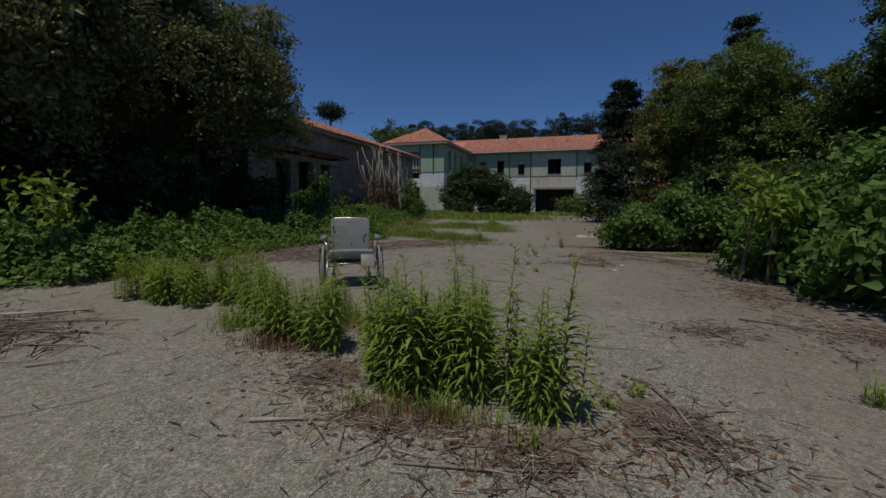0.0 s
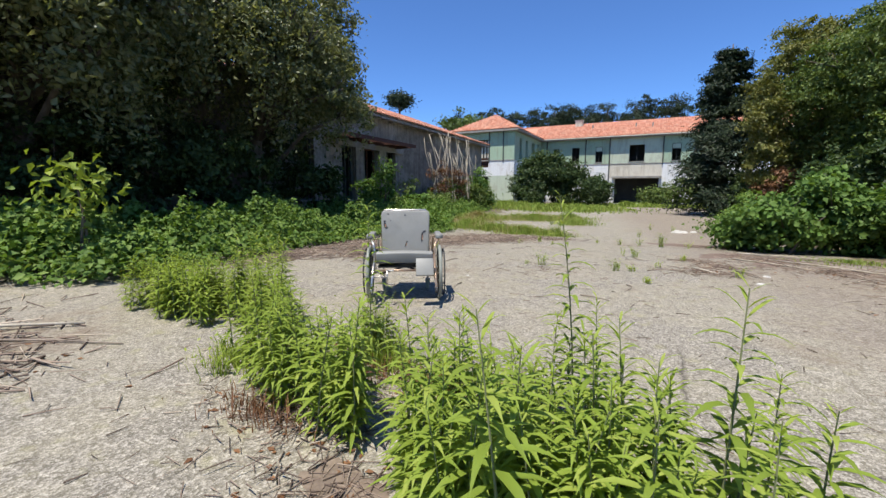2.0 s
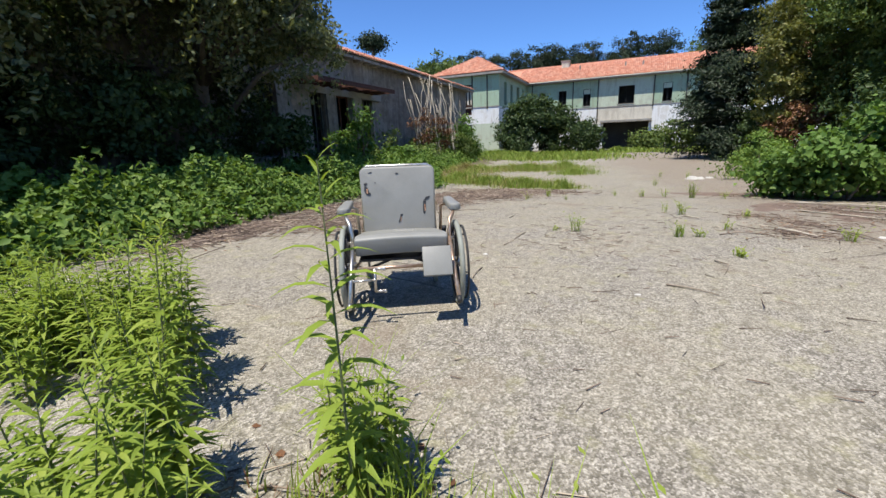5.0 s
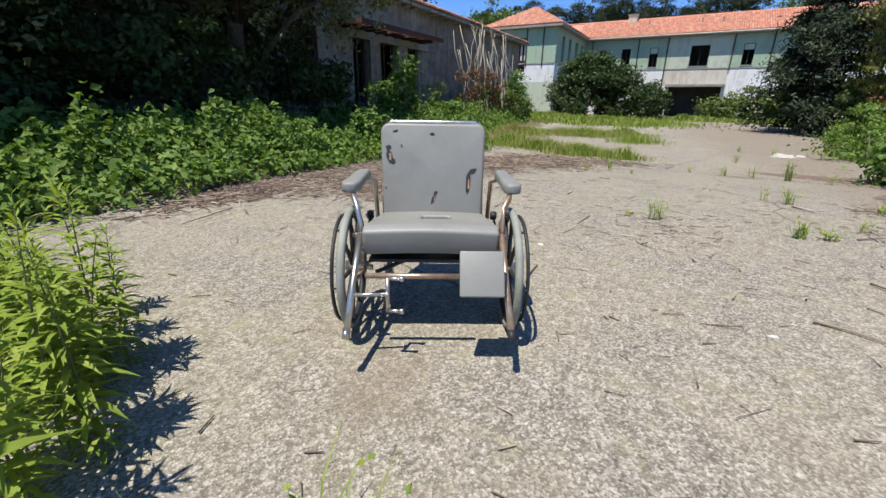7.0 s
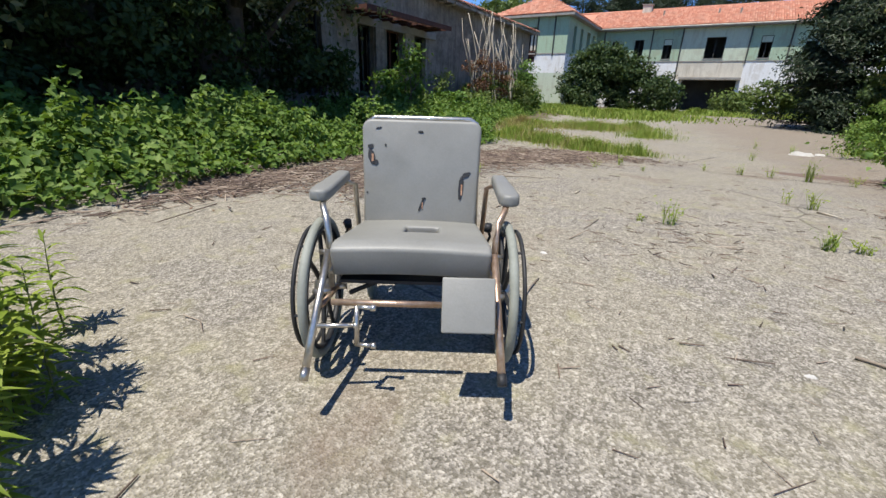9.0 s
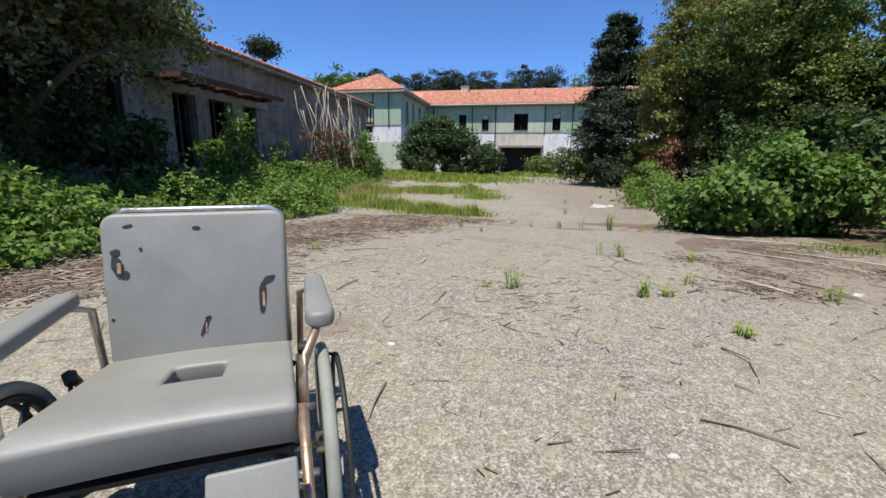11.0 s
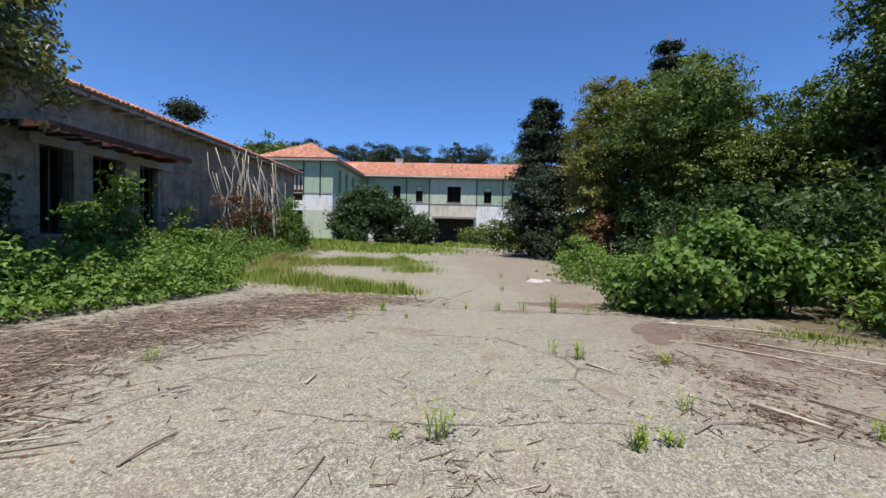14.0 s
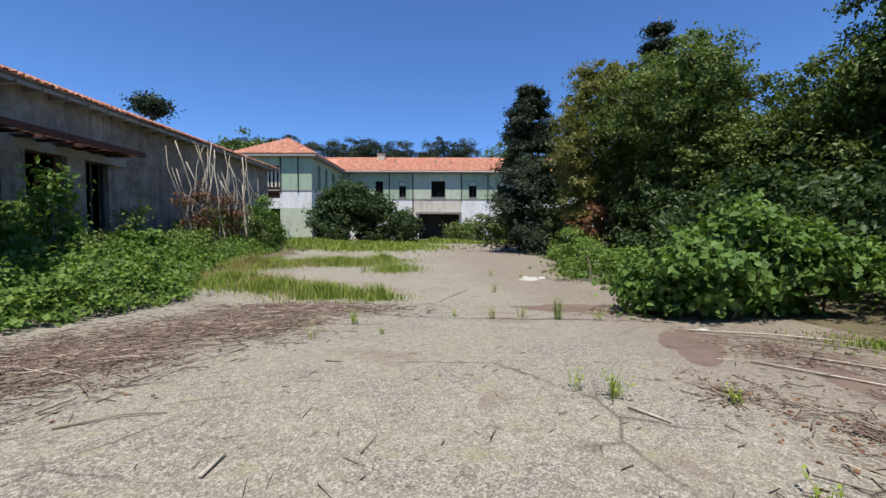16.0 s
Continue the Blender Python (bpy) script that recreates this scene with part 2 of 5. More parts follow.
VINYL = plain("grey_vinyl", (0.19, 0.187, 0.165), (0.265, 0.262, 0.235), 0.5, 3.0, bump=0.08, fine=120)
CHROME = plain("tarnished_chrome", (0.38, 0.33, 0.26), (0.75, 0.72, 0.66), 0.3, 14.0, 0.9, 0.15)
COPPER = plain("rust_stained_tube", (0.33, 0.19, 0.11), (0.62, 0.48, 0.36), 0.4, 18.0, 0.75, 0.2)
RUBBER = plain("black_rubber", (0.012, 0.012, 0.012), (0.03, 0.03, 0.03), 0.6, 9.0)
TYRE = plain("grey_green_tyre", (0.20, 0.21, 0.175), (0.30, 0.31, 0.26), 0.75, 7.0)
FOAM = plain("rusty_foam", (0.20, 0.08, 0.04), (0.55, 0.33, 0.2), 0.95, 40.0)
STONE = plain("pale_rubble", (0.4, 0.38, 0.34), (0.62, 0.6, 0.55), 0.9, 6.0)


# ---- mesh building ----
class Geo:
    """Vertices and faces gathered for one mesh."""

    def __init__(self):
        self.v, self.f = [], []

    def put(self, verts, faces):
        n = len(self.v)
        self.v += [tuple(p) for p in verts]
        self.f += [tuple(n + i for i in q) for q in faces]
        return self

    def box(self, x0, y0, z0, x1, y1, z1, m=None):
        vs = [Vector((x, y, z)) for z in (z0, z1) for y in (y0, y1) for x in (x0, x1)]
        if m:
            vs = [m @ p for p in vs]
        return self.put(vs, [(0, 2, 3, 1), (4, 5, 7, 6), (0, 1, 5, 4), (2, 6, 7, 3), (0, 4, 6, 2), (1, 3, 7, 5)])

    def tube(self, pts, radii, seg=6):
        pts = [Vector(p) for p in pts]
        if isinstance(radii, (int, float)):
            radii = [radii] * len(pts)
        rings = []
        for i, p in enumerate(pts):
            d = (pts[min(i + 1, len(pts) - 1)] - pts[max(i - 1, 0)]).normalized()
            a = d.cross(Vector((0.31, 0.17, 0.93)))
            if a.length < 0.05:
                a = d.cross(Vector((1, 0, 0)))
            a.normalize()
            b = d.cross(a)
            rings += [p + radii[i] * (math.cos(k * math.tau / seg) * a + math.sin(k * math.tau / seg) * b) for k in range(seg)]
        n = len(pts)
        fs = [(i * seg + k, i * seg + (k + 1) % seg, (i + 1) * seg + (k + 1) % seg, (i + 1) * seg + k) for i in range(n - 1) for k in range(seg)]
        fs += [tuple(range(seg))[::-1], tuple((n - 1) * seg + k for k in range(seg))]
        return self.put(rings, fs)

    def ring(self, centre, axis, radius, thick, seg=40, sub=8, squash=1.0):
        axis = Vector(axis).normalized()
        a = axis.orthogonal().normalized()
        b = axis.cross(a)
        c = Vector(centre)
        vs = []
        for i in range(seg):
            o = math.cos(i * math.tau / seg) * a + math.sin(i * math.tau / seg) * b
            vs += [c + o * (radius + thick * math.cos(k * math.tau / sub)) + axis * thick * squash * math.sin(k * math.tau / sub) for k in range(sub)]
        fs = [(i * sub + k, (i + 1) % seg * sub + k, (i + 1) % seg * sub + (k + 1) % sub, i * sub + (k + 1) % sub) for i in range(seg) for k in range(sub)]
        return self.put(vs, fs)


def mesh_of(name, geo, material, smooth=False):
    me = bpy.data.meshes.new(name)
    if isinstance(geo, Geo):
        me.from_pydata(geo.v, [], geo.f)
    else:
        verts, quads = geo
        me.vertices.add(len(verts))
        me.vertices.foreach_set("co", np.asarray(verts, np.float32).ravel())
        q = np.asarray(quads, np.int32)
        me.loops.add(q.size)
        me.loops.foreach_set("vertex_index", q.ravel())
        me.polygons.add(len(q))
        me.polygons.foreach_set("loop_start", np.arange(0, q.size, q.shape[1], dtype=np.int32))
        me.update(calc_edges=True)
    me.materials.append(material)
    if smooth:
        me.polygons.foreach_set("use_smooth", [True] * len(me.polygons))
    return me


def thing(name, label, category, group="", kind="", at=(0, 0, 0)):
    e = new(name)
    e.location = at
    return tagged(e, label, category, group, kind)


def part(name, geo, material, parent=None, label="", kind="", smooth=False):
    ob = new(name, mesh_of(name, geo, material, smooth))
    if parent:
        ob.parent = parent
    return tagged(ob, label, kind=kind)


def rounded(ob, width, segments=3):
    b = ob.modifiers.new("bevel", "BEVEL")
    b.width, b.segments, b.limit_method = width, segments, "ANGLE"
    ob.data.polygons.foreach_set("use_smooth", [True] * len(ob.data.polygons))
    return ob


def step(a, b, v):
    u = min(1.0, max(0.0, (v - a) / (b - a)))
    return u * u * (3 - 2 * u)


def ground_z(x, y):
    """The court dips a little ahead of the chair and comes back up before the far wing."""
    return -0.24 * step(9.5, 17, y) * (1 - step(22, 45, y)) + 0.10 * step(7.5, 12.0, -x) - 0.02


def leaves(centres, out, size, spread=1.0, up=0.5, aspect=0.5, fold=0.25):
    """Folded four-cornered leaves at the given centres, turned at random about their outward ways."""
    n = len(centres)
    nrm = out + rng.normal(0, spread, (n, 3)) + np.array([0, 0, up])
    nrm /= np.linalg.norm(nrm, axis=1)[:, None] + 1e-9
    ref = rng.normal(0, 1, (n, 3))
    a = np.cross(nrm, ref)
    a /= np.linalg.norm(a, axis=1)[:, None] + 1e-9
    b = np.cross(nrm, a)
    s = (size * rng.uniform(0.6, 1.35, n))[:, None]
    tip, base = centres + a * s * 0.6 - nrm * s * 0.15, centres - a * s * 0.4
    l = centres + b * s * aspect * 0.5 + nrm * s * fold * 0.5 - a * s * 0.05
    r = centres - b * s * aspect * 0.5 + nrm * s * fold * 0.5 - a * s * 0.05
    v = np.stack([base, r, tip, l], 1).reshape(-1, 3)
    i = np.arange(n)[:, None] * 4
    return v, np.concatenate([np.concatenate([i, i + 1, i + 2], 1), np.concatenate([i, i + 2, i + 3], 1)], 0)


def lobes_in(centre, radius, count, seed):
    """Uneven lobes that make up a crown."""
    r = np.random.default_rng(seed)
    out = []
    for k in range(count):
        d = r.normal(0, 1, 3)
        d /= np.linalg.norm(d)
        d = d * (r.uniform(0.25, 0.85) ** 0.6)
        c = np.array(centre) + d * np.array(radius)
        out.append((c, np.array(radius) * r.uniform(0.26, 0.46)))
    return out


def crown_mesh(lobes, count, size, spread=0.8, up=0.4, aspect=0.55, hang=0.0):
    w = np.array([r.prod() ** 0.66 for _, r in lobes])
    w /= w.sum()
    cs, os = [], []
    for (c, r), k in zip(lobes, (w * count).astype(int)):
        n = max(5, k // 75)
        d = rng.normal(0, 1, (n, 3))
        d /= np.linalg.norm(d, axis=1)[:, None]
        tufts = c + d * r * rng.uniform(0.55, 1.12, (n, 1))
        pick = rng.integers(0, n, k)
        p = tufts[pick] + rng.normal(0, 1, (k, 3)) * np.array([1, 1, 0.55]) * (size * rng.uniform(0.7, 1.9, n)[pick])[:, None]
        p[:, 2] -= hang * rng.random(k) ** 2 * (rng.random(n)[pick] < 0.4)
        o = (p - c) / r
        o /= np.linalg.norm(o, axis=1)[:, None] + 1e-6
        cs.append(p), os.append(o)
    return leaves(np.concatenate(cs), np.concatenate(os), size, spread, up, aspect)


def tree(name, label, foot, centre, radius, lobes, count, size, material, seed, trunk=0.2, bark=None, group="", hang=0.0, low=None):
    """A tapered trunk, limbs that reach into each lobe, and a crown of separate leaves."""
    r = random.Random(seed)
    t = thing(name, label, "tree", group)
    fx, fy = foot
    fz = ground_z(fx, fy) - 0.05
    ls = lobes_in(centre, radius, lobes, seed)
    if low:
        ls += lobes_in(low[0], low[1], low[2], seed + 50)
    top = Vector(centre) + Vector((0, 0, radius[2] * 0.55))
    g = Geo()
    base = Vector((fx, fy, fz))
    stem = [base.lerp(top, k / 6) + Vector((r.uniform(-1, 1), r.uniform(-1, 1), 0)) * (0.12 if 0 < k else 0) for k in range(7)]
    g.tube(stem, [trunk * (1.25 if k == 0 else 1 - 0.13 * k) for k in range(7)], 9)
    for c, rr in ls:
        c = Vector(c)
        k = min(5, max(1, int((c.z - fz) / max(0.5, top.z - fz) * 6) - 1))
        s = stem[k]
        mid = s.lerp(c, 0.5) + Vector((0, 0, 0.12 * (c - s).length))
        g.tube([s, mid, c], [trunk * 0.38, trunk * 0.24, trunk * 0.08], 6)
        for q in range(3):
            e = c + Vector([r.uniform(-0.8, 0.8) * rr[i] for i in range(3)])
            g.tube([mid.lerp(c, 0.7), e], [trunk * 0.12, trunk * 0.03], 4)
    part("trunk", g, bark or BARK, t, smooth=True)
    part("crown", crown_mesh(ls, count, size, hang=hang), material, t)
    return t


# ---- ground ----
def ground_sheet():
    xs = np.concatenate([[-900, -300, -120, -60], np.arange(-34, 30.1, 0.5), [60, 120, 300, 900]])
    ys = np.concatenate([[-900, -300, -100, -40], np.arange(-20, 70.1, 0.5), [100, 180, 400, 1200]])
    v = [(x, y, ground_z(x, y) + 0.003 * noise.noise((x * 0.7, y * 0.7, 0))) for y in ys for x in xs]
    n = len(xs)
    f = [(j * n + i, j * n + i + 1, (j + 1) * n + i + 1, (j + 1) * n + i) for j in range(len(ys) - 1) for i in range(n - 1)]
    ob = part("ground", Geo().put(v, f), ASPHALT, kind="structure", label="cracked gritty grey asphalt court strewn with dirt", smooth=True)
    ob.data.materials.append(SOIL)
    for p in ob.data.polygons:
        c = p.center
        c = c + Vector((0.9 * noise.noise((c.x * 0.5, c.y * 0.5, 2)) + 0.4 * noise.noise((c.x * 1.7, c.y * 1.7, 4)), 0, 0))
        left = -8.6 if c.y < 16 else -8.6 - 0.1 * (c.y - 16)
        right = 4.4 if c.y < 12 else 3.2
        if c.x < left or c.x > right or c.y > 46 or c.y < -15:
            p.material_index = 1
    tagged(ob, category="ground")


ground_sheet()


def patch_sheet(name, label, material, cx, cy, rx, ry, turn, seed, lift=0.006):
    """A thin uneven spread of silt on the ground."""
    g = Geo()
    n = 40
    vs = [(cx, cy, ground_z(cx, cy) + 0.004 + lift)]
    for ring in (0.5, 1.0):
        for k in range(n):
            a = k * math.tau / n
            s = ring * (1 + 0.45 * noise.noise((math.cos(a) * 1.7 + seed, math.sin(a) * 1.7, seed)) + 0.12 * noise.noise((math.cos(a) * 6, math.sin(a) * 6, seed)))
            x, y = rx * s * math.cos(a), ry * s * math.sin(a)
            x, y = cx + x * math.cos(turn) - y * math.sin(turn), cy + x * math.sin(turn) + y * math.cos(turn)
            vs.append((x, y, ground_z(x, y) + (0.004 + lift if ring < 1 else -0.002)))
    fs = [(0, 1 + k, 1 + (k + 1) % n) for k in range(n)] + [(1 + k, 1 + n + k, 1 + n + (k + 1) % n, 1 + (k + 1) % n) for k in range(n)]
    ob = part(name, g.put(vs, fs), material, kind="stuff", label=label, smooth=True)
    tagged(ob, category="silt")


patch_sheet("silt_patch", "dried reddish brown silt spread over asphalt", PUDDLE, 0.95, 13.2, 0.42, 1.0, -0.5, 3)
patch_sheet("silt_patch", "dried reddish brown silt spread over asphalt", PUDDLE, 1.5, 11.75, 0.22, 0.75, -0.35, 9)
patch_sheet("silt_patch", "dried reddish brown silt spread over asphalt", PUDDLE, 0.3, 16.0, 1.2, 0.5, 0.1, 14)


# ---- buildings ----
def pierced(axis, at, thick, lo, hi, z0, z1, holes):
    """A wall slab along x or y, one closed shell, with openings that go through it; holes are (from, to, bottom, top)."""
    us = sorted({lo, hi, *[h[0] for h in holes if lo < h[0] < hi], *[h[1] for h in holes if lo < h[1] < hi]})
    zs = sorted({z0, z1, *[h[2] for h in holes if z0 < h[2] < z1], *[h[3] for h in holes if z0 < h[3] < z1]})
    nu, nz = len(us), len(zs)

    def solid(i, k):
        if not (0 <= i < nu - 1 and 0 <= k < nz - 1):
            return False
        um, zm = (us[i] + us[i + 1]) / 2, (zs[k] + zs[k + 1]) / 2
        return not any(h[0] < um < h[1] and h[2] < zm < h[3] for h in holes)

    vs = []
    for d in (0, 1):
        for z in zs:
            for u in us:
                vs.append((at - thick * d, u, z) if axis == "y" else (u, at + thick * d, z))
    ix = lambda d, i, k: d * nu * nz + k * nu + i
    fs = []
    for i in range(nu - 1):
        for k in range(nz - 1):
            if not solid(i, k):
                continue
            fs.append((ix(0, i, k), ix(0, i + 1, k), ix(0, i + 1, k + 1), ix(0, i, k + 1)))
            fs.append((ix(1, i, k), ix(1, i, k + 1), ix(1, i + 1, k + 1), ix(1, i + 1, k)))
            for di, dk, a, b in ((-1, 0, (i, k + 1), (i, k)), (1, 0, (i + 1, k), (i + 1, k + 1)), (0, -1, (i, k), (i + 1, k)), (0, 1, (i + 1, k + 1), (i, k + 1))):
                if not solid(i + di, k + dk):
                    fs.append((ix(0, *a), ix(0, *b), ix(1, *b), ix(1, *a)))
    return Geo().put(vs, fs)


def tiled_slope(p0, p1, up, pitch_len, width=0.22, lift=0.045, rows=14):
    """Half-round clay tiles in overlapping courses: p0 to p1 is the eave, up the way to the ridge."""
    p0, p1, up = Vector(p0), Vector(p1), Vector(up).normalized()
    along = (p1 - p0).normalized()
    nrm = along.cross(up).normalized()
    if nrm.z < 0:
        nrm = -nrm
    g = Geo()
    count = int((p1 - p0).length / width)
    for r in range(rows):
        for k in range(count):
            o = p0 + along * (k + 0.5) * width + up * (pitch_len * r / rows) + nrm * (0.02 + 0.012 * rng.random())
            e = up * (pitch_len / rows * 1.12)
            vs = []
            for q, sc in ((o + nrm * 0.02, 1.0), (o + e, 0.85)):
                for a in (-90, -45, 0, 45, 90):
                    vs.append(q + along * math.sin(radians(a)) * width * 0.5 * sc + nrm * math.cos(radians(a)) * lift * 1.5)
            g.put(vs, [(i, i + 1, i + 6, i + 5) for i in range(4)])
    return g


def sash(parent, axis, at, a, b, z0, z1, inset, material, bars=1):
    """A window frame set in its opening, with mullions."""
    g = Geo()
    t = 0.07
    def bx(u0, u1, w0, w1):
        if axis == "x":
            g.box(u0, at + inset, w0, u1, at + inset + 0.06, w1)
        else:
            g.box(at - inset - 0.06, u0, w0, at - inset, u1, w1)
    bx(a, a + t, z0, z1), bx(b - t, b, z0, z1), bx(a + t, b - t, z0, z0 + t), bx(a + t, b - t, z1 - t, z1)
    for k in range(bars):
        u = a + (b - a) * (k + 1) / (bars + 1)
        bx(u - 0.03, u + 0.03, z0 + t, z1 - t)
    return part("window_frame", g, material, parent)


def low_house():
    """The long derelict low building with the iron canopy."""
    h = thing("low_building", "long derelict grey plastered building with broken clay tile roof", "building")
    X, Y0, Y1, EZ, B = -14.5, 3.0, 37.2, 5.4, 10.0
    holes = [(8.0, 9.2, 0.9, 3.6), (11.0, 12.2, 0.9, 3.6), (15.9, 16.8, 0.9, 3.7), (18.7, 19.65, 0.9, 3.6), (20.4, 21.7, 0.0, 3.6), (22.45, 23.5, 0.9, 3.6), (31.2, 31.9, 2.6, 3.4)]
    part("front_wall", pierced("y", X, 0.4, Y0, Y1, -0.3, EZ, holes), GREY_WALL, h)
    part("end_wall", Geo().box(X - B, Y1 - 0.4, -0.3, X - 0.4, Y1, EZ), GREY_WALL, h)
    part("back_wall", Geo().box(X - B, Y0, -0.3, X - B + 0.4, Y1 - 0.4, EZ), GREY_WALL, h)
    part("near_end_wall", Geo().box(X - B + 0.4, Y0, -0.3, X - 0.4, Y0 + 0.4, EZ), GREY_WALL, h)
    # added room surfaces, coloured near-black so the openings read as unlit
    part("inner_wall", Geo().box(X - 4.2, Y0 + 0.4, -0.3, X - 4.0, Y1 - 0.4, EZ), ROOM_SHADE, h, "added inner partition wall, near-black for the unlit room")
    part("inner_floor", Geo().box(X - 4.0, Y0 + 0.4, -0.3, X - 0.4, Y1 - 0.4, 0.02), ROOM_SHADE, h)
    part("inner_ceiling", Geo().box(X - B + 0.4, Y0 + 0.4, EZ - 0.5, X - 0.4, Y1 - 0.4, EZ - 0.35), ROOM_SHADE, h)
    part("plinth", Geo().box(X, Y0, -0.3, X + 0.06, Y1, 0.55), SOFFIT, h)
    rise, half = 2.1, B / 2 + 0.6
    ridge = EZ + rise
    L = Geo()
    e0, e1 = (X + 0.6, Y0 - 0.6, EZ), (X + 0.6, Y1 + 0.6, EZ)
    mx = X - B / 2
    rk = [(X + 0.6, Y0 - .6, EZ), (X + 0.6, Y1 + .6, EZ), (X - B - .6, Y1 + .6, EZ), (X - B - .6, Y0 - .6, EZ), (mx, Y0 + 5, ridge), (mx, Y1 - 5, ridge)]
    L.put(rk, [(0, 1, 5, 4), (1, 2, 5), (2, 3, 4, 5), (3, 0, 4), (0, 3, 2, 1)])
    part("roof", L, SOFFIT, h)
    up = Vector((-half, 0, rise))
    # courses shorten along the hips
    rows = 15
    g = Geo()
    for r in range(rows):
        f = r / rows
        o = Vector(e0) + up * f
        n = tiled_slope(o + Vector((0, 5.6 * f, 0.02)), Vector(e1) + up * f - Vector((0, 5.6 * f, -0.02)), up, up.length / rows, rows=1)
        g.put(n.v, n.f)
    part("roof_tiles", g, OLD_TILE, h, "sun-bleached red clay roof tiles", kind="stuff")
    em = Geo()
    prof = [(0.075 * math.sin(radians(a)) * 1.45, 0.07 * math.cos(radians(a))) for a in range(-90, 91, 30)]
    em.put([(0.0, x, z) for x, z in prof] + [(-0.42, x * 0.85, z * 0.9 + 0.165) for x, z in prof] + [(0.0, x * 0.8, z * 0.75 - 0.004) for x, z in prof] + [(-0.42, x * 0.66, z * 0.66 + 0.16) for x, z in prof],
           [(i, i + 1, i + 8, i + 7) for i in range(6)] + [(i + 14, i + 21, i + 22, i + 15) for i in range(6)] + [(i, i + 14, i + 15, i + 1) for i in range(6)])
    em = mesh_of("eave_tile", em, OLD_TILE, True)
    tr = random.Random(3)
    for k in range(104):
        if tr.random() < 0.05:
            continue
        o = new("eave_tile", em)
        o.parent, o.location, o.rotation_euler = h, (X + 0.68 + tr.uniform(-0.05, 0.03), 14.2 + k * 0.225, EZ + 0.02 + tr.uniform(0, 0.02)), (0, 0, radians(tr.uniform(-5, 5)))
    fascia = part("fascia", Geo().box(X + 0.52, Y0 - 0.6, EZ - 0.14, X + 0.56, Y1 + 0.6, EZ - 0.02), SOFFIT, h)
    raf = mesh_of("rafter_end", Geo().box(-0.55, -0.06, -0.17, 0.13, 0.06, -0.05), PALE_WOOD)
    for k in range(44):
        o = new("rafter_end", raf)
        o.parent, o.location = h, (X + 0.5, Y0 + 0.4 + k * 0.78, EZ - 0.01)
    # iron canopy
    cz = 3.86
    c = part("canopy", Geo(), RUST, h, "rusted iron canopy frame with broken panels")
    g = Geo()
    cx0, cx1, ya, yb = X, X + 1.55, 17.5, 23.3
    g.box(cx1 - 0.08, ya, cz - 0.08, cx1, yb, cz + 0.10)
    g.box(cx0, ya, cz - 0.06, cx1 - 0.08, ya + 0.08, cz + 0.08).box(cx0, yb - 0.08, cz - 0.06, cx1 - 0.08, yb, cz + 0.08)
    for k in range(1, 9):
        y = ya + (yb - ya) * k / 9
        g.box(cx0, y - 0.03, cz - 0.05, cx1 - 0.08, y + 0.03, cz + 0.05)
    for x in (cx0 + 0.5, cx0 + 1.0):
        g.box(x - 0.025, ya, cz + 0.05, x + 0.025, yb, cz + 0.09)
    c.data = mesh_of("canopy", g, RUST)
    for k in (0, 1, 2, 4, 6, 7, 8):
        y = ya + (yb - ya) * k / 9
        part("canopy_panel", Geo().box(cx0 + 0.02, y + 0.05, cz + 0.10, cx1 - (0.2 if k % 2 else 0.6), y + 0.58, cz + 0.125), WHITE_WALL if k % 3 else RUST, c)
    for a, b in ((19.68, 20.37), (21.73, 22.42)):
        part("pillar", Geo().box(X + 0.004, a, -0.2, X + 0.10, b, 3.58), GREY_WALL, h)
    part("lintel", Geo().box(X + 0.002, 18.3, 3.56, X + 0.14, 24.2, 3.84), SOFFIT, h)
    for a, b, z0, z1 in holes[:4] + holes[5:]:
        sash(h, "y", X, a, b, z0, z1, 0.2, PIPE, 1)
        part("window_sill", Geo().box(X + 0.002, a - 0.1, z0 - 0.08, X + 0.1, b + 0.1, z0), SOFFIT, h)
    sash(h, "y", X, 20.4, 21.7, 0.02, 3.6, 0.25, RUST, 1)


low_house()


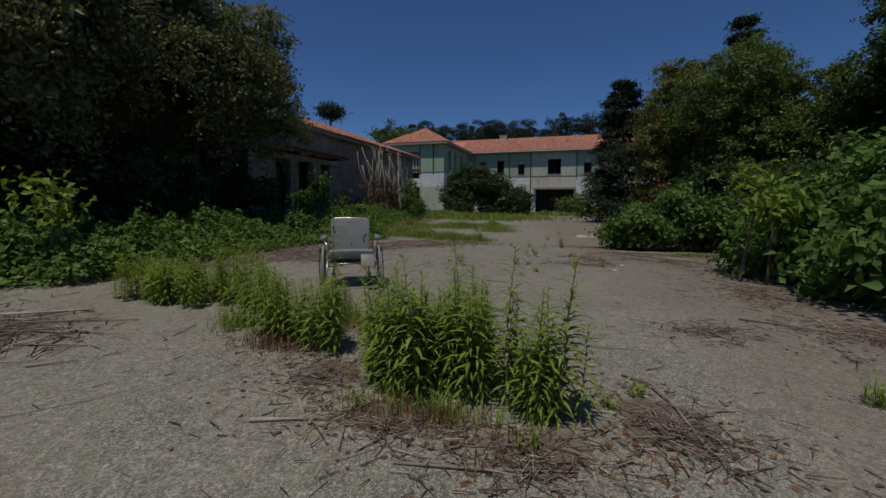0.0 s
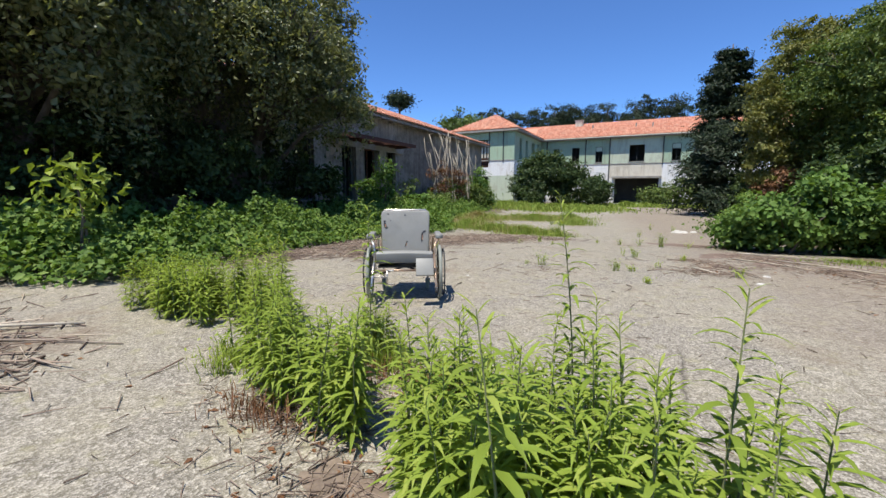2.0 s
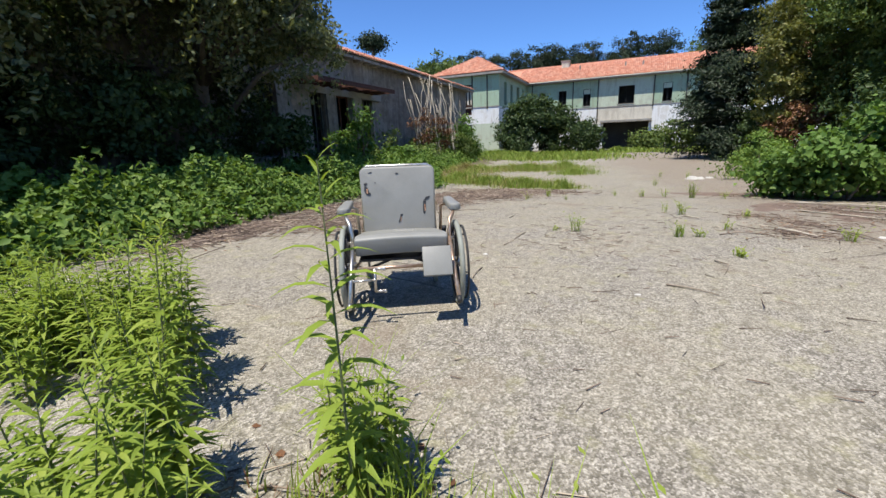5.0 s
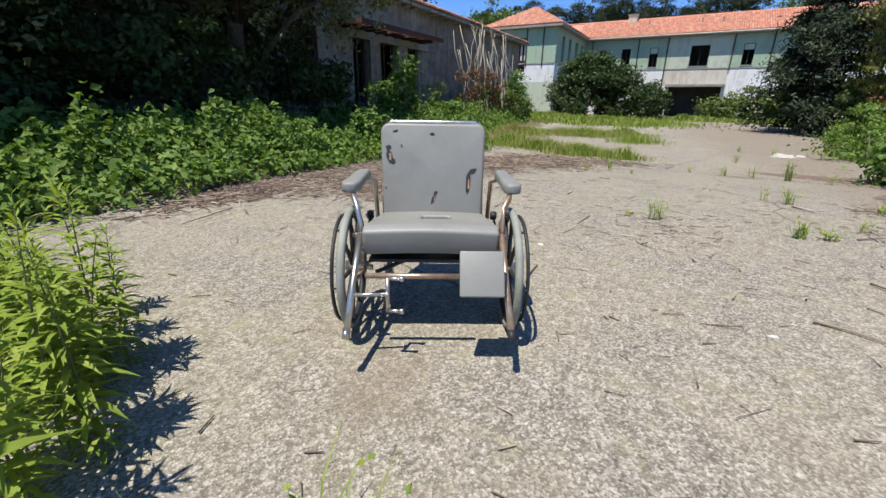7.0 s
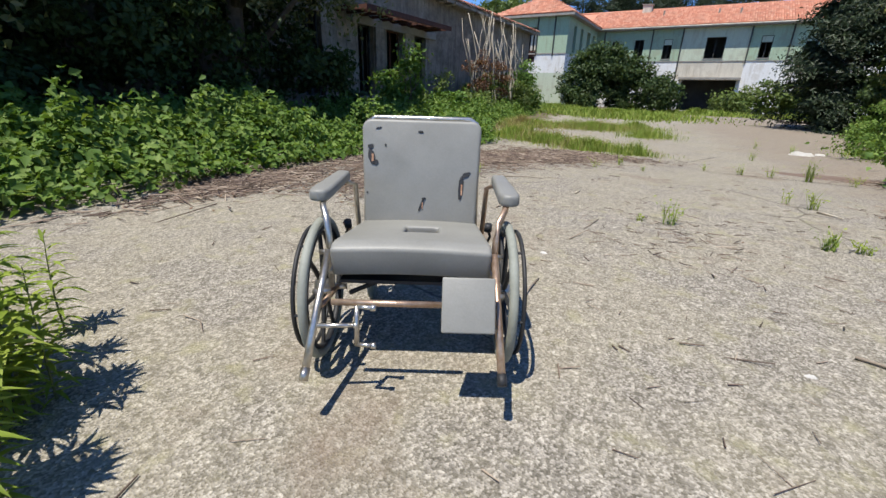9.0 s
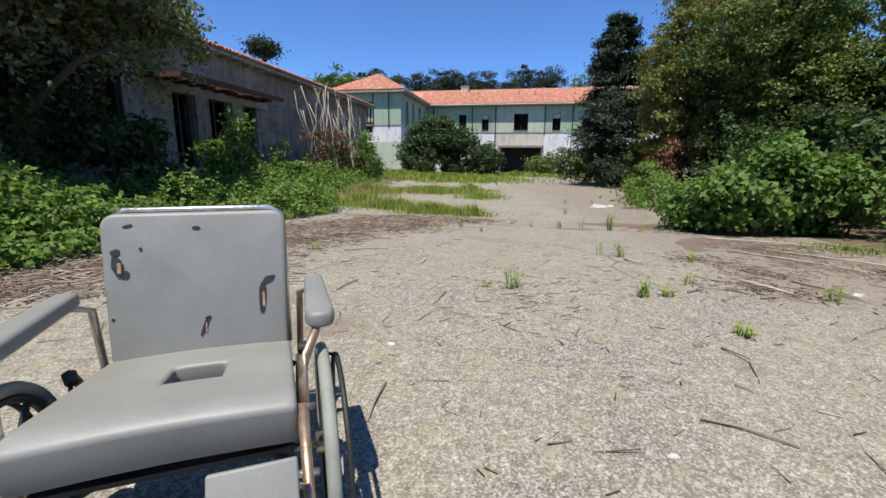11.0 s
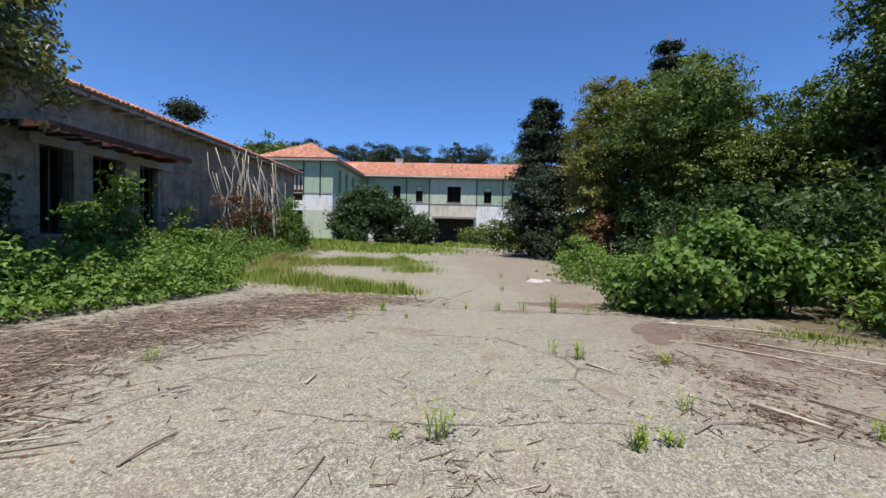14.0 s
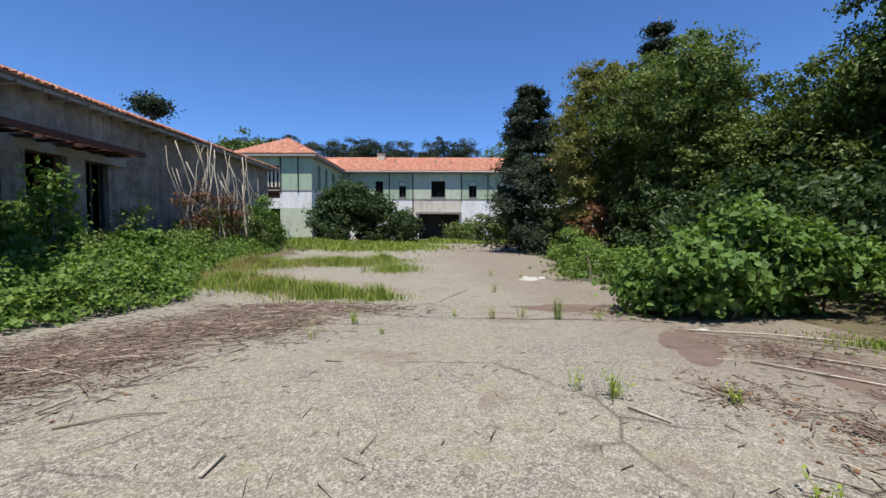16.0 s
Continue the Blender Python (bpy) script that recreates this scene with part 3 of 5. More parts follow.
def far_house():
    """The two-storey block with its corner tower."""
    h = thing("two_storey_building", "derelict two-storey green and white building with red tile roof", "building")
    E, BZ, MZ = 8.45, 5.15, 3.35
    TX0, TX1, TY, WY = -23.0, -15.55, 50.0, 62.0
    # tower
    bay = (-20.4, -18.75, 4.35, 7.6)
    low = (-20.4, -18.75, -0.2, 3.3)
    part("tower_upper_wall", pierced("x", TY, 0.35, TX0, TX1, BZ, E, [bay]), GREEN_WALL, h)
    part("tower_band_wall", pierced("x", TY, 0.35, TX0, TX1, MZ, BZ, [bay]), WHITE_WALL, h)
    part("tower_lower_wall", pierced("x", TY, 0.35, TX0, TX1, -0.3, MZ, [low]), PALE_GREEN, h)
    side = [(52.0, 53.0, 5.4, 7.9), (54.6, 55.6, 5.4, 7.9), (57.4, 58.8, 5.2, 7.9), (60.0, 61.0, 5.4, 7.9)]
    sl = [(53.0, 55.0, 0.0, 2.9), (57.4, 59.4, 0.0, 2.9)]
    part("tower_side_upper_wall", pierced("y", TX1, 0.35, TY + 0.35, WY + 0.35, BZ, E, side), GREEN_WALL, h)
    part("tower_side_band_wall", pierced("y", TX1, 0.35, TY + 0.35, WY + 0.35, MZ, BZ, []), WHITE_WALL, h)
    part("tower_side_lower_wall", pierced("y", TX1, 0.35, TY + 0.35, WY + 0.35, -0.3, MZ, sl), PALE_GREEN, h)
    part("tower_rear_wall", Geo().box(TX0, WY, -0.3, TX1 - 0.35, WY + 0.3, E), GREEN_WALL, h)
    part("tower_west_wall", Geo().box(TX0, TY + 0.35, -0.3, TX0 + 0.3, WY, E), GREEN_WALL, h)
    # added slab and backing wall; their near-black colour is the room's shade
    part("tower_floor_slab", Geo().box(TX0 + 0.3, TY + 0.36, 4.0, TX1 - 0.36, WY, 4.3), ROOM_SHADE, h)
    part("tower_inner_wall", Geo().box(TX0 + 0.3, TY + 3.0, -0.3, TX1 - 0.36, TY + 3.2, E - 0.1), ROOM_SHADE, h)
    rail = part("balcony_railing", Geo().box(bay[0], TY + 0.10, 5.35, bay[1], TY + 0.16, 5.43), RUST, h, "rusty balcony railing")
    for k in range(9):
        x = bay[0] + (k + 0.5) * 1.7 / 9
        part("baluster", Geo().box(x - 0.025, TY + 0.115, 4.35, x + 0.025, TY + 0.145, 5.35), RUST, rail)
    for k in range(4):
        x = bay[0] + 0.2 + k * 0.4
        part("shutter_slat", Geo().box(x, TY + 0.3, 5.5, x + 0.22, TY + 0.33, 7.5), BEIGE_WALL, h)
    part("gutter_pipe", Geo().tube([(-16.9, TY - 0.06, 4.9), (-16.9, TY - 0.06, E)], 0.07), PIPE, h)
    part("gutter_pipe", Geo().tube([(-18.65, TY - 0.06, 4.9), (-18.65, TY - 0.06, E)], 0.07), PIPE, h)
    part("string_course", Geo().box(TX0, TY - 0.05, BZ - 0.06, TX1 + 0.05, TY - 0.002, BZ + 0.06), SOFFIT, h)
    ov = 0.6
    x0, x1, y0, y1 = TX0 - ov, TX1 + ov, TY - ov, WY + ov
    ax, ay0, ay1, AZ = (x0 + x1) / 2, TY + 3.6, WY - 3.6, 11.0
    part("tower_eave", Geo().box(x0, y0, E, x1, y1, E + 0.22), SOFFIT, h, "deep weathered eave board")
    part("tower_roof", Geo().put([(x0, y0, E + .225), (x1, y0, E + .225), (x1, y1, E + .225), (x0, y1, E + .225), (ax, ay0, AZ), (ax, ay1, AZ)], [(0, 1, 4), (1, 2, 5, 4), (2, 3, 5), (3, 0, 4, 5), (0, 3, 2, 1)]), TILE, h)
    g = Geo()
    n = 13
    for r in range(n):
        f = r / n
        a = Vector((x0 + (ax - x0) * f, y0 + (ay0 - y0) * f, E + 0.24 + (AZ - E - 0.24) * f))
        b = Vector((x1 + (ax - x1) * f, a.y, a.z))
        q = tiled_slope(a, b, (0, ay0 - y0, AZ - E - 0.24), Vector((0, ay0 - y0, AZ - E)).length / n, rows=1)
        g.put(q.v, q.f)
        c = Vector((b.x, y1 + (ay1 - y1) * f, b.z))
        q = tiled_slope(b, c, (ax - x1, 0, AZ - E - 0.24), Vector((ax - x1, 0, AZ - E)).length / n, rows=1)
        g.put(q.v, q.f)
    part("tower_roof_tiles", g, TILE, h, kind="stuff")
    # wing
    X0, X1 = TX1 + 0.004, 16.0
    wins = [(-13.7, -12.9, 5.4, 7.35), (-11.2, -10.2, 5.4, 7.45), (-8.15, -7.25, 5.4, 7.45), (-4.0, -2.2, 5.4, 7.5), (0.85, 1.85, 5.4, 7.5), (4.5, 5.5, 5.4, 7.5), (8.0, 9.0, 5.4, 7.5)]
    door = [(-5.6, -0.4, 0.0, 3.25)]
    cuts = [(X0, -6.35, GREEN_WALL, WHITE_WALL), (-6.35, -0.1, BEIGE_WALL, BEIGE_WALL), (-0.1, X1, GREEN_WALL, WHITE_WALL)]
    for a, b, upm, bandm in cuts:
        part("wing_upper_wall", pierced("x", WY, 0.35, a, b, BZ, E, wins), GREEN_WALL if upm is GREEN_WALL else PALE_GREEN, h)
        part("wing_band_wall", pierced("x", WY, 0.35, a, b, MZ, BZ, []), bandm, h)
        part("wing_lower_wall", pierced("x", WY, 0.35, a, b, -0.3, MZ, door + [(-13.0, -11.0, 0.4, 2.8), (-9.5, -7.5, 0.4, 2.8)]), WHITE_WALL, h)
    # behind the wing windows too, room darkness is put into the colour
    part("wing_floor_slab", Geo().box(X0, WY + 0.36, 4.0, X1, WY + 9.6, 4.3), ROOM_SHADE, h)
    part("wing_inner_wall", Geo().box(X0, WY + 3.0, -0.3, X1, WY + 3.2, E - 0.05), ROOM_SHADE, h)
    part("wing_rear_wall", Geo().box(X0, WY + 9.7, -0.3, X1, WY + 10, E), GREEN_WALL, h)
    part("wing_end_wall", Geo().box(X1, WY, -0.3, X1 + 0.3, WY + 10, E), GREEN_WALL, h)
    part("string_course", Geo().box(X0 + 0.1, WY - 0.05, BZ - 0.05, X1, WY - 0.002, BZ + 0.05), SOFFIT, h)
    part("porch_canopy", Geo().box(-5.9, WY - 0.9, 3.27, -0.1, WY - 0.002, 3.5), SOFFIT, h, "mossy concrete porch slab")
    for x in (-14.6, -9.4, -6.36, -0.1, 3.3):
        part("gutter_pipe", Geo().tube([(x, WY - 0.08, 4.9 if x != -6.36 else 0), (x, WY - 0.08, E)], 0.07), PIPE, h)
    for a, b, z0, z1 in wins:
        wd = part("window", Geo().box(a - 0.06, WY - 0.04, z0 - 0.08, b + 0.06, WY - 0.002, z0), SOFFIT, h)
        sash(wd, "x", WY, a, b, z0, z1, 0.15, PIPE, 1)
        if (b - a) < 1.2 and a > -9:
            part("roller_shutter", Geo().box(a + 0.07, WY + 0.12, z1 - 0.6, b - 0.07, WY + 0.14, z1 - 0.05), PALE_GREEN, wd)
    RY, RZ = WY + 5.0, 11.2
    y0 = WY - 0.65
    part("wing_eave", Geo().box(x1 + 0.004, y0, E - 0.02, X1 + 0.6, WY + 10.9, E + 0.2), SOFFIT, h)
    part("wing_gutter", Geo().tube([(x1, y0 - 0.07, E + 0.14), (X1 + 0.6, y0 - 0.07, E + 0.14)], 0.08), BEIGE_WALL, h)
    part("wing_roof", Geo().put([(TX1 - 4, y0, E + .205), (X1 + .6, y0, E + .205), (X1 + .6, RY, RZ), (TX1 - 4, RY, RZ), (TX1 - 4, WY + 10.9, E + .205), (X1 + .6, WY + 10.9, E + .205)], [(0, 1, 2, 3), (3, 2, 5, 4), (1, 5, 2), (0, 3, 4), (0, 4, 5, 1)]), TILE, h)
    s = Vector((0, RY - y0, RZ - E - 0.2))
    part("wing_roof_tiles", tiled_slope((x1 - 2.0, y0, E + 0.22), (X1 + 0.6, y0, E + 0.22), s, s.length, rows=13), TILE, h, kind="stuff")
    part("ridge", Geo().tube([(TX1 - 4, RY, RZ + 0.02), (X1 + 0.6, RY, RZ + 0.02)], 0.13), TILE, h)
    ch = part("chimney", Geo().box(-11.6, RY - 1.0, RZ - 0.9, -10.6, RY - 0.2, RZ + 0.45), BEIGE_WALL, h)
    part("chimney_cap", Geo().box(-11.7, RY - 1.1, RZ + 0.45, -10.5, RY - 0.1, RZ + 0.55), SOFFIT, ch)
    for x, u in ((-3.5, 0.55), (-1.5, 0.5), (-9.0, 0.6)):
        p = Vector((x, y0, E + 0.2)) + s * u
        part("vent_pipe", Geo().tube([p, p + Vector((0, 0, 0.55))], 0.1), SOFFIT, h)


far_house()

# ---- trees ----
LT = "trees by the low building"
tree("tree", "tall dark broadleaf tree with drooping branches", (-12.6, 12.0), (-12.3, 12.3, 6.8), (2.7, 3.5, 3.4), 30, 74000, 0.14, LEAF_DARK, 1, 0.26, group=LT, hang=1.6, low=((-9.8, 12.4, 5.0), (0.8, 2.8, 2.0), 14))
tree("tree", "tall dark broadleaf tree with drooping branches", (-12.8, 6.2), (-12.7, 6.3, 6.2), (2.6, 3.6, 4.4), 26, 66000, 0.14, LEAF_DARK, 2, 0.28, group=LT, hang=1.6, low=((-9.9, 6.6, 5.2), (0.9, 3.2, 2.4), 16))
tree("tree", "tall dark broadleaf tree with drooping branches", (-13.0, 1.0), (-12.9, 1.6, 6.0), (2.8, 3.8, 4.8), 24, 56000, 0.145, LEAF_DARK, 3, 0.25, group=LT, hang=1.2, low=((-9.9, 1.8, 5.2), (0.9, 3.2, 2.4), 14))
RT = "trees along the court edge"
tree("tree", "tall green tree crown with yellowing side", (8.2, 26.5), (8.2, 26.5, 5.2), (3.3, 3.2, 4.2), 34, 92000, 0.155, LEAF_TREE, 11, 0.26, group=RT)
tree("tree", "yellow-green thinning tree beside a dark pine", (5.8, 29.8), (5.8, 29.6, 5.2), (2.2, 2.4, 3.9), 24, 40000, 0.16, LEAF_GOLD, 12, 0.2, group=RT)
tree("tree", "broad green tree overgrown with creeper", (11.0, 22.0), (11.0, 22.4, 3.9), (3.0, 3.4, 3.2), 28, 76000, 0.15, LEAF_TREE, 13, 0.22, group=RT)
tree("tree", "tall dark tree at the edge of the asphalt", (11.4, 19.2), (11.4, 19.4, 6.0), (1.9, 2.4, 4.9), 28, 60000, 0.15, LEAF_TREE, 14, 0.24, group=RT)
tree("tree", "broad green tree overgrown with creeper", (10.0, 11.5), (10.0, 11.5, 4.6), (3.0, 3.4, 4.4), 24, 56000, 0.15, LEAF_TREE, 15, 0.22, group=RT)


def pine(foot, top, radius, seed, count=16000, label="dark conifer with layered ragged boughs", low=0.03, name="conifer", taper=2.2):
    """A conifer of whorled boughs with needle tufts."""
    r = random.Random(seed)
    t = thing(name, label, "tree")
    fz = ground_z(*foot)
    g = Geo().tube([(foot[0], foot[1], fz - 0.05), (foot[0] + 0.1, foot[1], fz + top * 0.5), (foot[0], foot[1], fz + top)], [0.22, 0.14, 0.03], 8)
    cs, os = [], []
    levels = 15
    for k in range(levels):
        f = low + (1 - low) * k / levels
        z = fz + top * f
        reach = radius * (1 - ((f - low) / (1 - low)) ** taper) * r.uniform(0.75, 1.1) + 0.25
        for b in range(8):
            a = r.uniform(0, math.tau)
            L = reach * r.uniform(0.6, 1.1)
            e = Vector((foot[0] + math.cos(a) * L, foot[1] + math.sin(a) * L, z + L * r.uniform(-0.18, 0.22)))
            s = Vector((foot[0], foot[1], z))
            g.tube([s, s.lerp(e, 0.6) - Vector((0, 0, 0.05 * L)), e], [0.05, 0.03, 0.01], 4)
            n = int(count / levels / 8)
            u = rng.uniform(0.25, 1.05, (n, 1))
            p = np.array(s) + (np.array(e) - np.array(s)) * u + rng.normal(0, 0.17 + 0.06 * L, (n, 3)) * np.array([1, 1, 0.6])
            cs.append(p), os.append(np.tile([math.cos(a), math.sin(a), 0.6], (n, 1)))
    part("trunk", g, BARK, t, smooth=True)
    part("crown", leaves(np.concatenate(cs), np.concatenate(os), 0.24, 0.6, 0.3, 0.28), NEEDLE, t)


pine((3.1, 34.0), 10.4, 2.5, 5, 46000)
pine((9.3, 31.0), 12.9, 3.4, 6, 30000, "tall spire of a dark green conifer behind trees", taper=0.8)


def umbrella_pine(foot, top, radius, seed, count=6000, label="far dark pine with a flat crown"):
    r = random.Random(seed)
    t = thing("pine_tree", label, "tree", "pines behind the buildings")
    x, y = foot
    g = Geo().tube([(x, y, -0.2), (x + 0.3, y, top * 0.55), (x, y, top - 0.6)], [0.35, 0.25, 0.1], 7)
    ls = []
    for k in range(9):
        a, d = r.uniform(0, math.tau), r.uniform(0.2, 0.8) * radius
        c = np.array([x + math.cos(a) * d, y + math.sin(a) * d, top - radius * 0.35 + r.uniform(-0.35, 0.3) * radius])
        ls.append((c, np.array([0.45, 0.45, 0.34]) * radius))
        g.tube([(x, y, top - radius * 0.9), tuple(c)], [0.1, 0.04], 5)
    part("trunk", g, BARK, t)
    part("crown", crown_mesh(ls, count, 0.36, aspect=0.4), NEEDLE, t)


umbrella_pine((-28.8, 46.0), 12.7, 1.2, 21, 2600, label="lone dark pine rising behind the low roof")
for k, (x, y, z, r) in enumerate([(-32, 88, 17.4, 6), (-26, 92, 17.8, 6), (-20, 90, 18.4, 6), (-15, 95, 18.0, 6), (-10, 91, 18.2, 5.5), (-5, 93, 18.6, 6), (0, 95, 18.6, 5.5), (-38, 90, 17.4, 6)]):
    umbrella_pine((x, y), z, r, 40 + k, 7500, "dark far pine behind the tiled roofs")
FT = "trees behind the buildings"
tree("tree", "light green far tree behind the roofs", (-30.5, 70), (-30.5, 70, 10.0), (5.0, 4, 5.0), 18, 11000, 0.45, FAR_LEAF, 61, 0.3, group=FT)
tree("tree", "light green far tree behind the roofs", (10, 82), (10, 82, 11.0), (6, 4, 5.5), 18, 11000, 0.45, FAR_LEAF, 62, 0.3, group=FT)
tree("tree", "light green far tree behind the roofs", (17, 78), (18, 78, 10.0), (7, 4, 6.0), 18, 11000, 0.45, FAR_LEAF, 63, 0.3, group=FT)


# ---- shrubs, brambles, grass ----
def shrub(label, lobes, count, size, material, seed, foot=None, name="shrub", aspect=0.6, stems=14, up=0.5, group=""):
    """A bush: stems from the ground and a mass of leaves over uneven lobes."""
    r = random.Random(seed)
    t = thing(name, label, "bush", group)
    ls = []
    g = Geo()
    for (x, y, z, rx, ry, rz) in lobes:
        z += ground_z(x, y)
        ls.append((np.array([x, y, z]), np.array([rx, ry, rz]) * 0.75))
        ls += lobes_in((x, y, z), (rx, ry, rz), 7, seed + abs(int(x * 10)))
        for k in range(max(1, stems // len(lobes))):
            a = r.uniform(0, math.tau)
            bx, by = x + rx * 0.35 * math.cos(a), y + ry * 0.35 * math.sin(a)
            e = (x + rx * r.uniform(-.8, .8), y + ry * r.uniform(-.8, .8), z + rz * r.uniform(0.1, 0.8))
            part("stem", Geo().tube([(bx, by, ground_z(bx, by) - 0.03), ((bx + e[0]) / 2, (by + e[1]) / 2, e[2] * 0.6), e], [0.025, 0.018, 0.006], 5), BARK, t)
    v, q = crown_mesh(ls, count, size, aspect=aspect, up=up)
    lowest = np.array([ground_z(a, b) for a, b in v[:, :2]]) + 0.015
    v[:, 2] = np.maximum(v[:, 2], lowest)
    part("foliage", (v, q), material, t)
    return t


shrub("bright green fig bush with big lobed leaves", [(2.3, 15.0, 0.75, 0.9, 0.9, 0.8), (3.3, 15.4, 1.0, 1.1, 1.0, 1.05), (4.3, 15.6, 0.85, 0.9, 0.9, 0.9), (1.6, 15.4, 0.5, 0.6, 0.7, 0.55)], 16000, 0.135, LEAF_BUSH, 71, aspect=0.8)
shrub("low green undergrowth along the asphalt edge", [(2.4, 20, 0.4, 1.0, 2.2, 0.6), (3.2, 24, 0.5, 1.2, 2.4, 0.8), (3.6, 28, 0.6, 1.2, 2.0, 0.9), (4.9, 13.7, 0.3, 1.3, 0.7, 0.45), (6.2, 12.9, 0.4, 1.4, 0.9, 0.6), (5.6, 14.6, 0.7, 1.0, 0.8, 0.8)], 13000, 0.12, BRAMBLE, 72)
# darkened leaves fill the deep shade under the right-hand trees
shrub("undergrowth beneath the tall trees, leaves darkened as shade", [(6.0, 20, 1.5, 2.0, 2.4, 1.8), (6.5, 25, 1.8, 2.0, 2.4, 2.2), (8.5, 17, 1.5, 2.0, 2.0, 1.9), (4.9, 31, 1.8, 1.6, 2.0, 2.2), (9.0, 14.5, 1.3, 2.0, 2.0, 1.6), (7.2, 12.6, 1.2, 1.5, 1.4, 1.5), (6.6, 15.8, 1.4, 1.5, 1.2, 1.7), (5.0, 17.5, 1.2, 1.8, 1.3, 1.7), (9.5, 11.5, 1.4, 1.6, 1.6, 1.7)], 46000, 0.17, LEAF_SHADE, 73)
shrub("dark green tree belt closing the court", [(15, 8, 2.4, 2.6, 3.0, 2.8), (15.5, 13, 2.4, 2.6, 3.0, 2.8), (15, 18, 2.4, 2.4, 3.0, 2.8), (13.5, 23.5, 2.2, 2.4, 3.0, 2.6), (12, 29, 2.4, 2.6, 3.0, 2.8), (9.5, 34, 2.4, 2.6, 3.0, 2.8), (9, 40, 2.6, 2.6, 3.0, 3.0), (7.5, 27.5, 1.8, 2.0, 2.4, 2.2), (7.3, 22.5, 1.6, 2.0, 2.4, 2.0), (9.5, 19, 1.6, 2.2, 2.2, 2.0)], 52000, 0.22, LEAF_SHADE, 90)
shrub("brown withered creeper tangle on bare stems", [(-12.9, 26.4, 2.0, 0.5, 1.2, 1.3), (-13.0, 28.8, 1.9, 0.5, 1.5, 1.2)], 3200, 0.11, DRY_LEAF, 91)
shrub("dried brown creeper heap under the trees", [(4.7, 28.6, 1.3, 0.8, 0.9, 1.4), (5.3, 28.4, 2.2, 0.7, 0.6, 0.6)], 3500, 0.13, DRY_LEAF, 74)
shrub("dense leafy roadside thicket", [(3.3, 8.9, 0.7, 0.8, 1.0, 0.8), (3.7, 7.3, 0.75, 0.8, 1.0, 0.85), (4.6, 7.6, 0.9, 1.2, 1.4, 1.0), (4.9, 9.8, 1.2, 1.3, 1.5, 1.4), (5.0, 12.2, 1.0, 1.3, 1.4, 1.3), (5.6, 6.0, 0.9, 1.3, 1.3, 1.1), (6.8, 9.0, 1.8, 1.6, 2.6, 1.9)], 31000, 0.15, LEAF_BUSH, 75, aspect=0.65)
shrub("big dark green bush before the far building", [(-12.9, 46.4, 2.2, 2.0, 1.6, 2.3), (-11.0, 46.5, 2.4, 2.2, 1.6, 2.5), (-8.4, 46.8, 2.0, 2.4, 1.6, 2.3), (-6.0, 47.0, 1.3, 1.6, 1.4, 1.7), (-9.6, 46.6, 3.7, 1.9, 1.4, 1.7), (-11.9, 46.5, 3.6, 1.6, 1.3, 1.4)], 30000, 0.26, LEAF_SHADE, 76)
shrub("light green bush under the porch", [(-0.8, 52, 1.0, 1.8, 1.5, 1.4), (1.8, 53, 1.3, 2.2, 1.5, 1.7), (4.2, 53, 1.4, 2.0, 1.5, 1.9)], 11000, 0.26, LEAF_TREE, 77)
shrub("light green bush by the low building corner", [(-13.2, 33.0, 1.9, 0.8, 1.4, 1.2), (-13.3, 34.6, 1.0, 0.8, 1.2, 1.1)], 5000, 0.17, LEAF_BUSH, 78)
shrub("brownish green tangle against the plaster wall", [(-13.3, 29.2, 1.2, 1.0, 1.8, 1.4), (-13.0, 26.2, 1.0, 1.1, 1.6, 1.2), (-12.6, 31.5, 0.8, 1.1, 1.5, 1.0), (-13.2, 23.2, 0.8, 0.9, 1.4, 1.0), (-12.9, 20.8, 0.7, 1.0, 1.3, 0.9), (-12.2, 24.6, 0.6, 1.0, 1.4, 0.8)], 17000, 0.14, LEAF_TREE, 79)
shrub("leafy elder sapling in the thicket", [(-11.9, 17.9, 1.2, 0.9, 1.1, 1.1), (-11.6, 18.2, 2.2, 0.4, 0.4, 0.6), (-11.2, 20.2, 0.7, 1.1, 1.2, 0.9)], 5000, 0.17, LEAF_BUSH, 80)
# tree shade here is partly painted, through the darkened leaf colour
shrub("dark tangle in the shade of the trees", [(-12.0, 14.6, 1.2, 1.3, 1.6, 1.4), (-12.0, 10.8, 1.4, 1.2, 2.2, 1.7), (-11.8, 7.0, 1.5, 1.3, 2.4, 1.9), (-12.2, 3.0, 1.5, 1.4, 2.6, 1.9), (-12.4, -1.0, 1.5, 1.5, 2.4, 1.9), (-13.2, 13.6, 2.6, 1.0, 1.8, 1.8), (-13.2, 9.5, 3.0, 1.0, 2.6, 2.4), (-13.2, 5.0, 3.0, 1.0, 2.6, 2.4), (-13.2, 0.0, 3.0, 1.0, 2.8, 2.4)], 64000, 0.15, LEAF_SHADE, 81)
shrub("tall pale-leaved sapling among brambles", [(-7.7, 5.15, 1.42, 0.26, 0.26, 0.17), (-7.7, 5.15, 1.12, 0.18, 0.18, 0.2)], 190, 0.15, LEAF_WEED, 82, aspect=0.5, stems=2)
shrub("pale green sapling with drooping narrow leaves", [(2.8, 8.6, 1.65, 0.22, 0.25, 0.2), (2.95, 8.4, 1.25, 0.25, 0.25, 0.25)], 260, 0.17, LEAF_WEED, 83, aspect=0.36, stems=2)


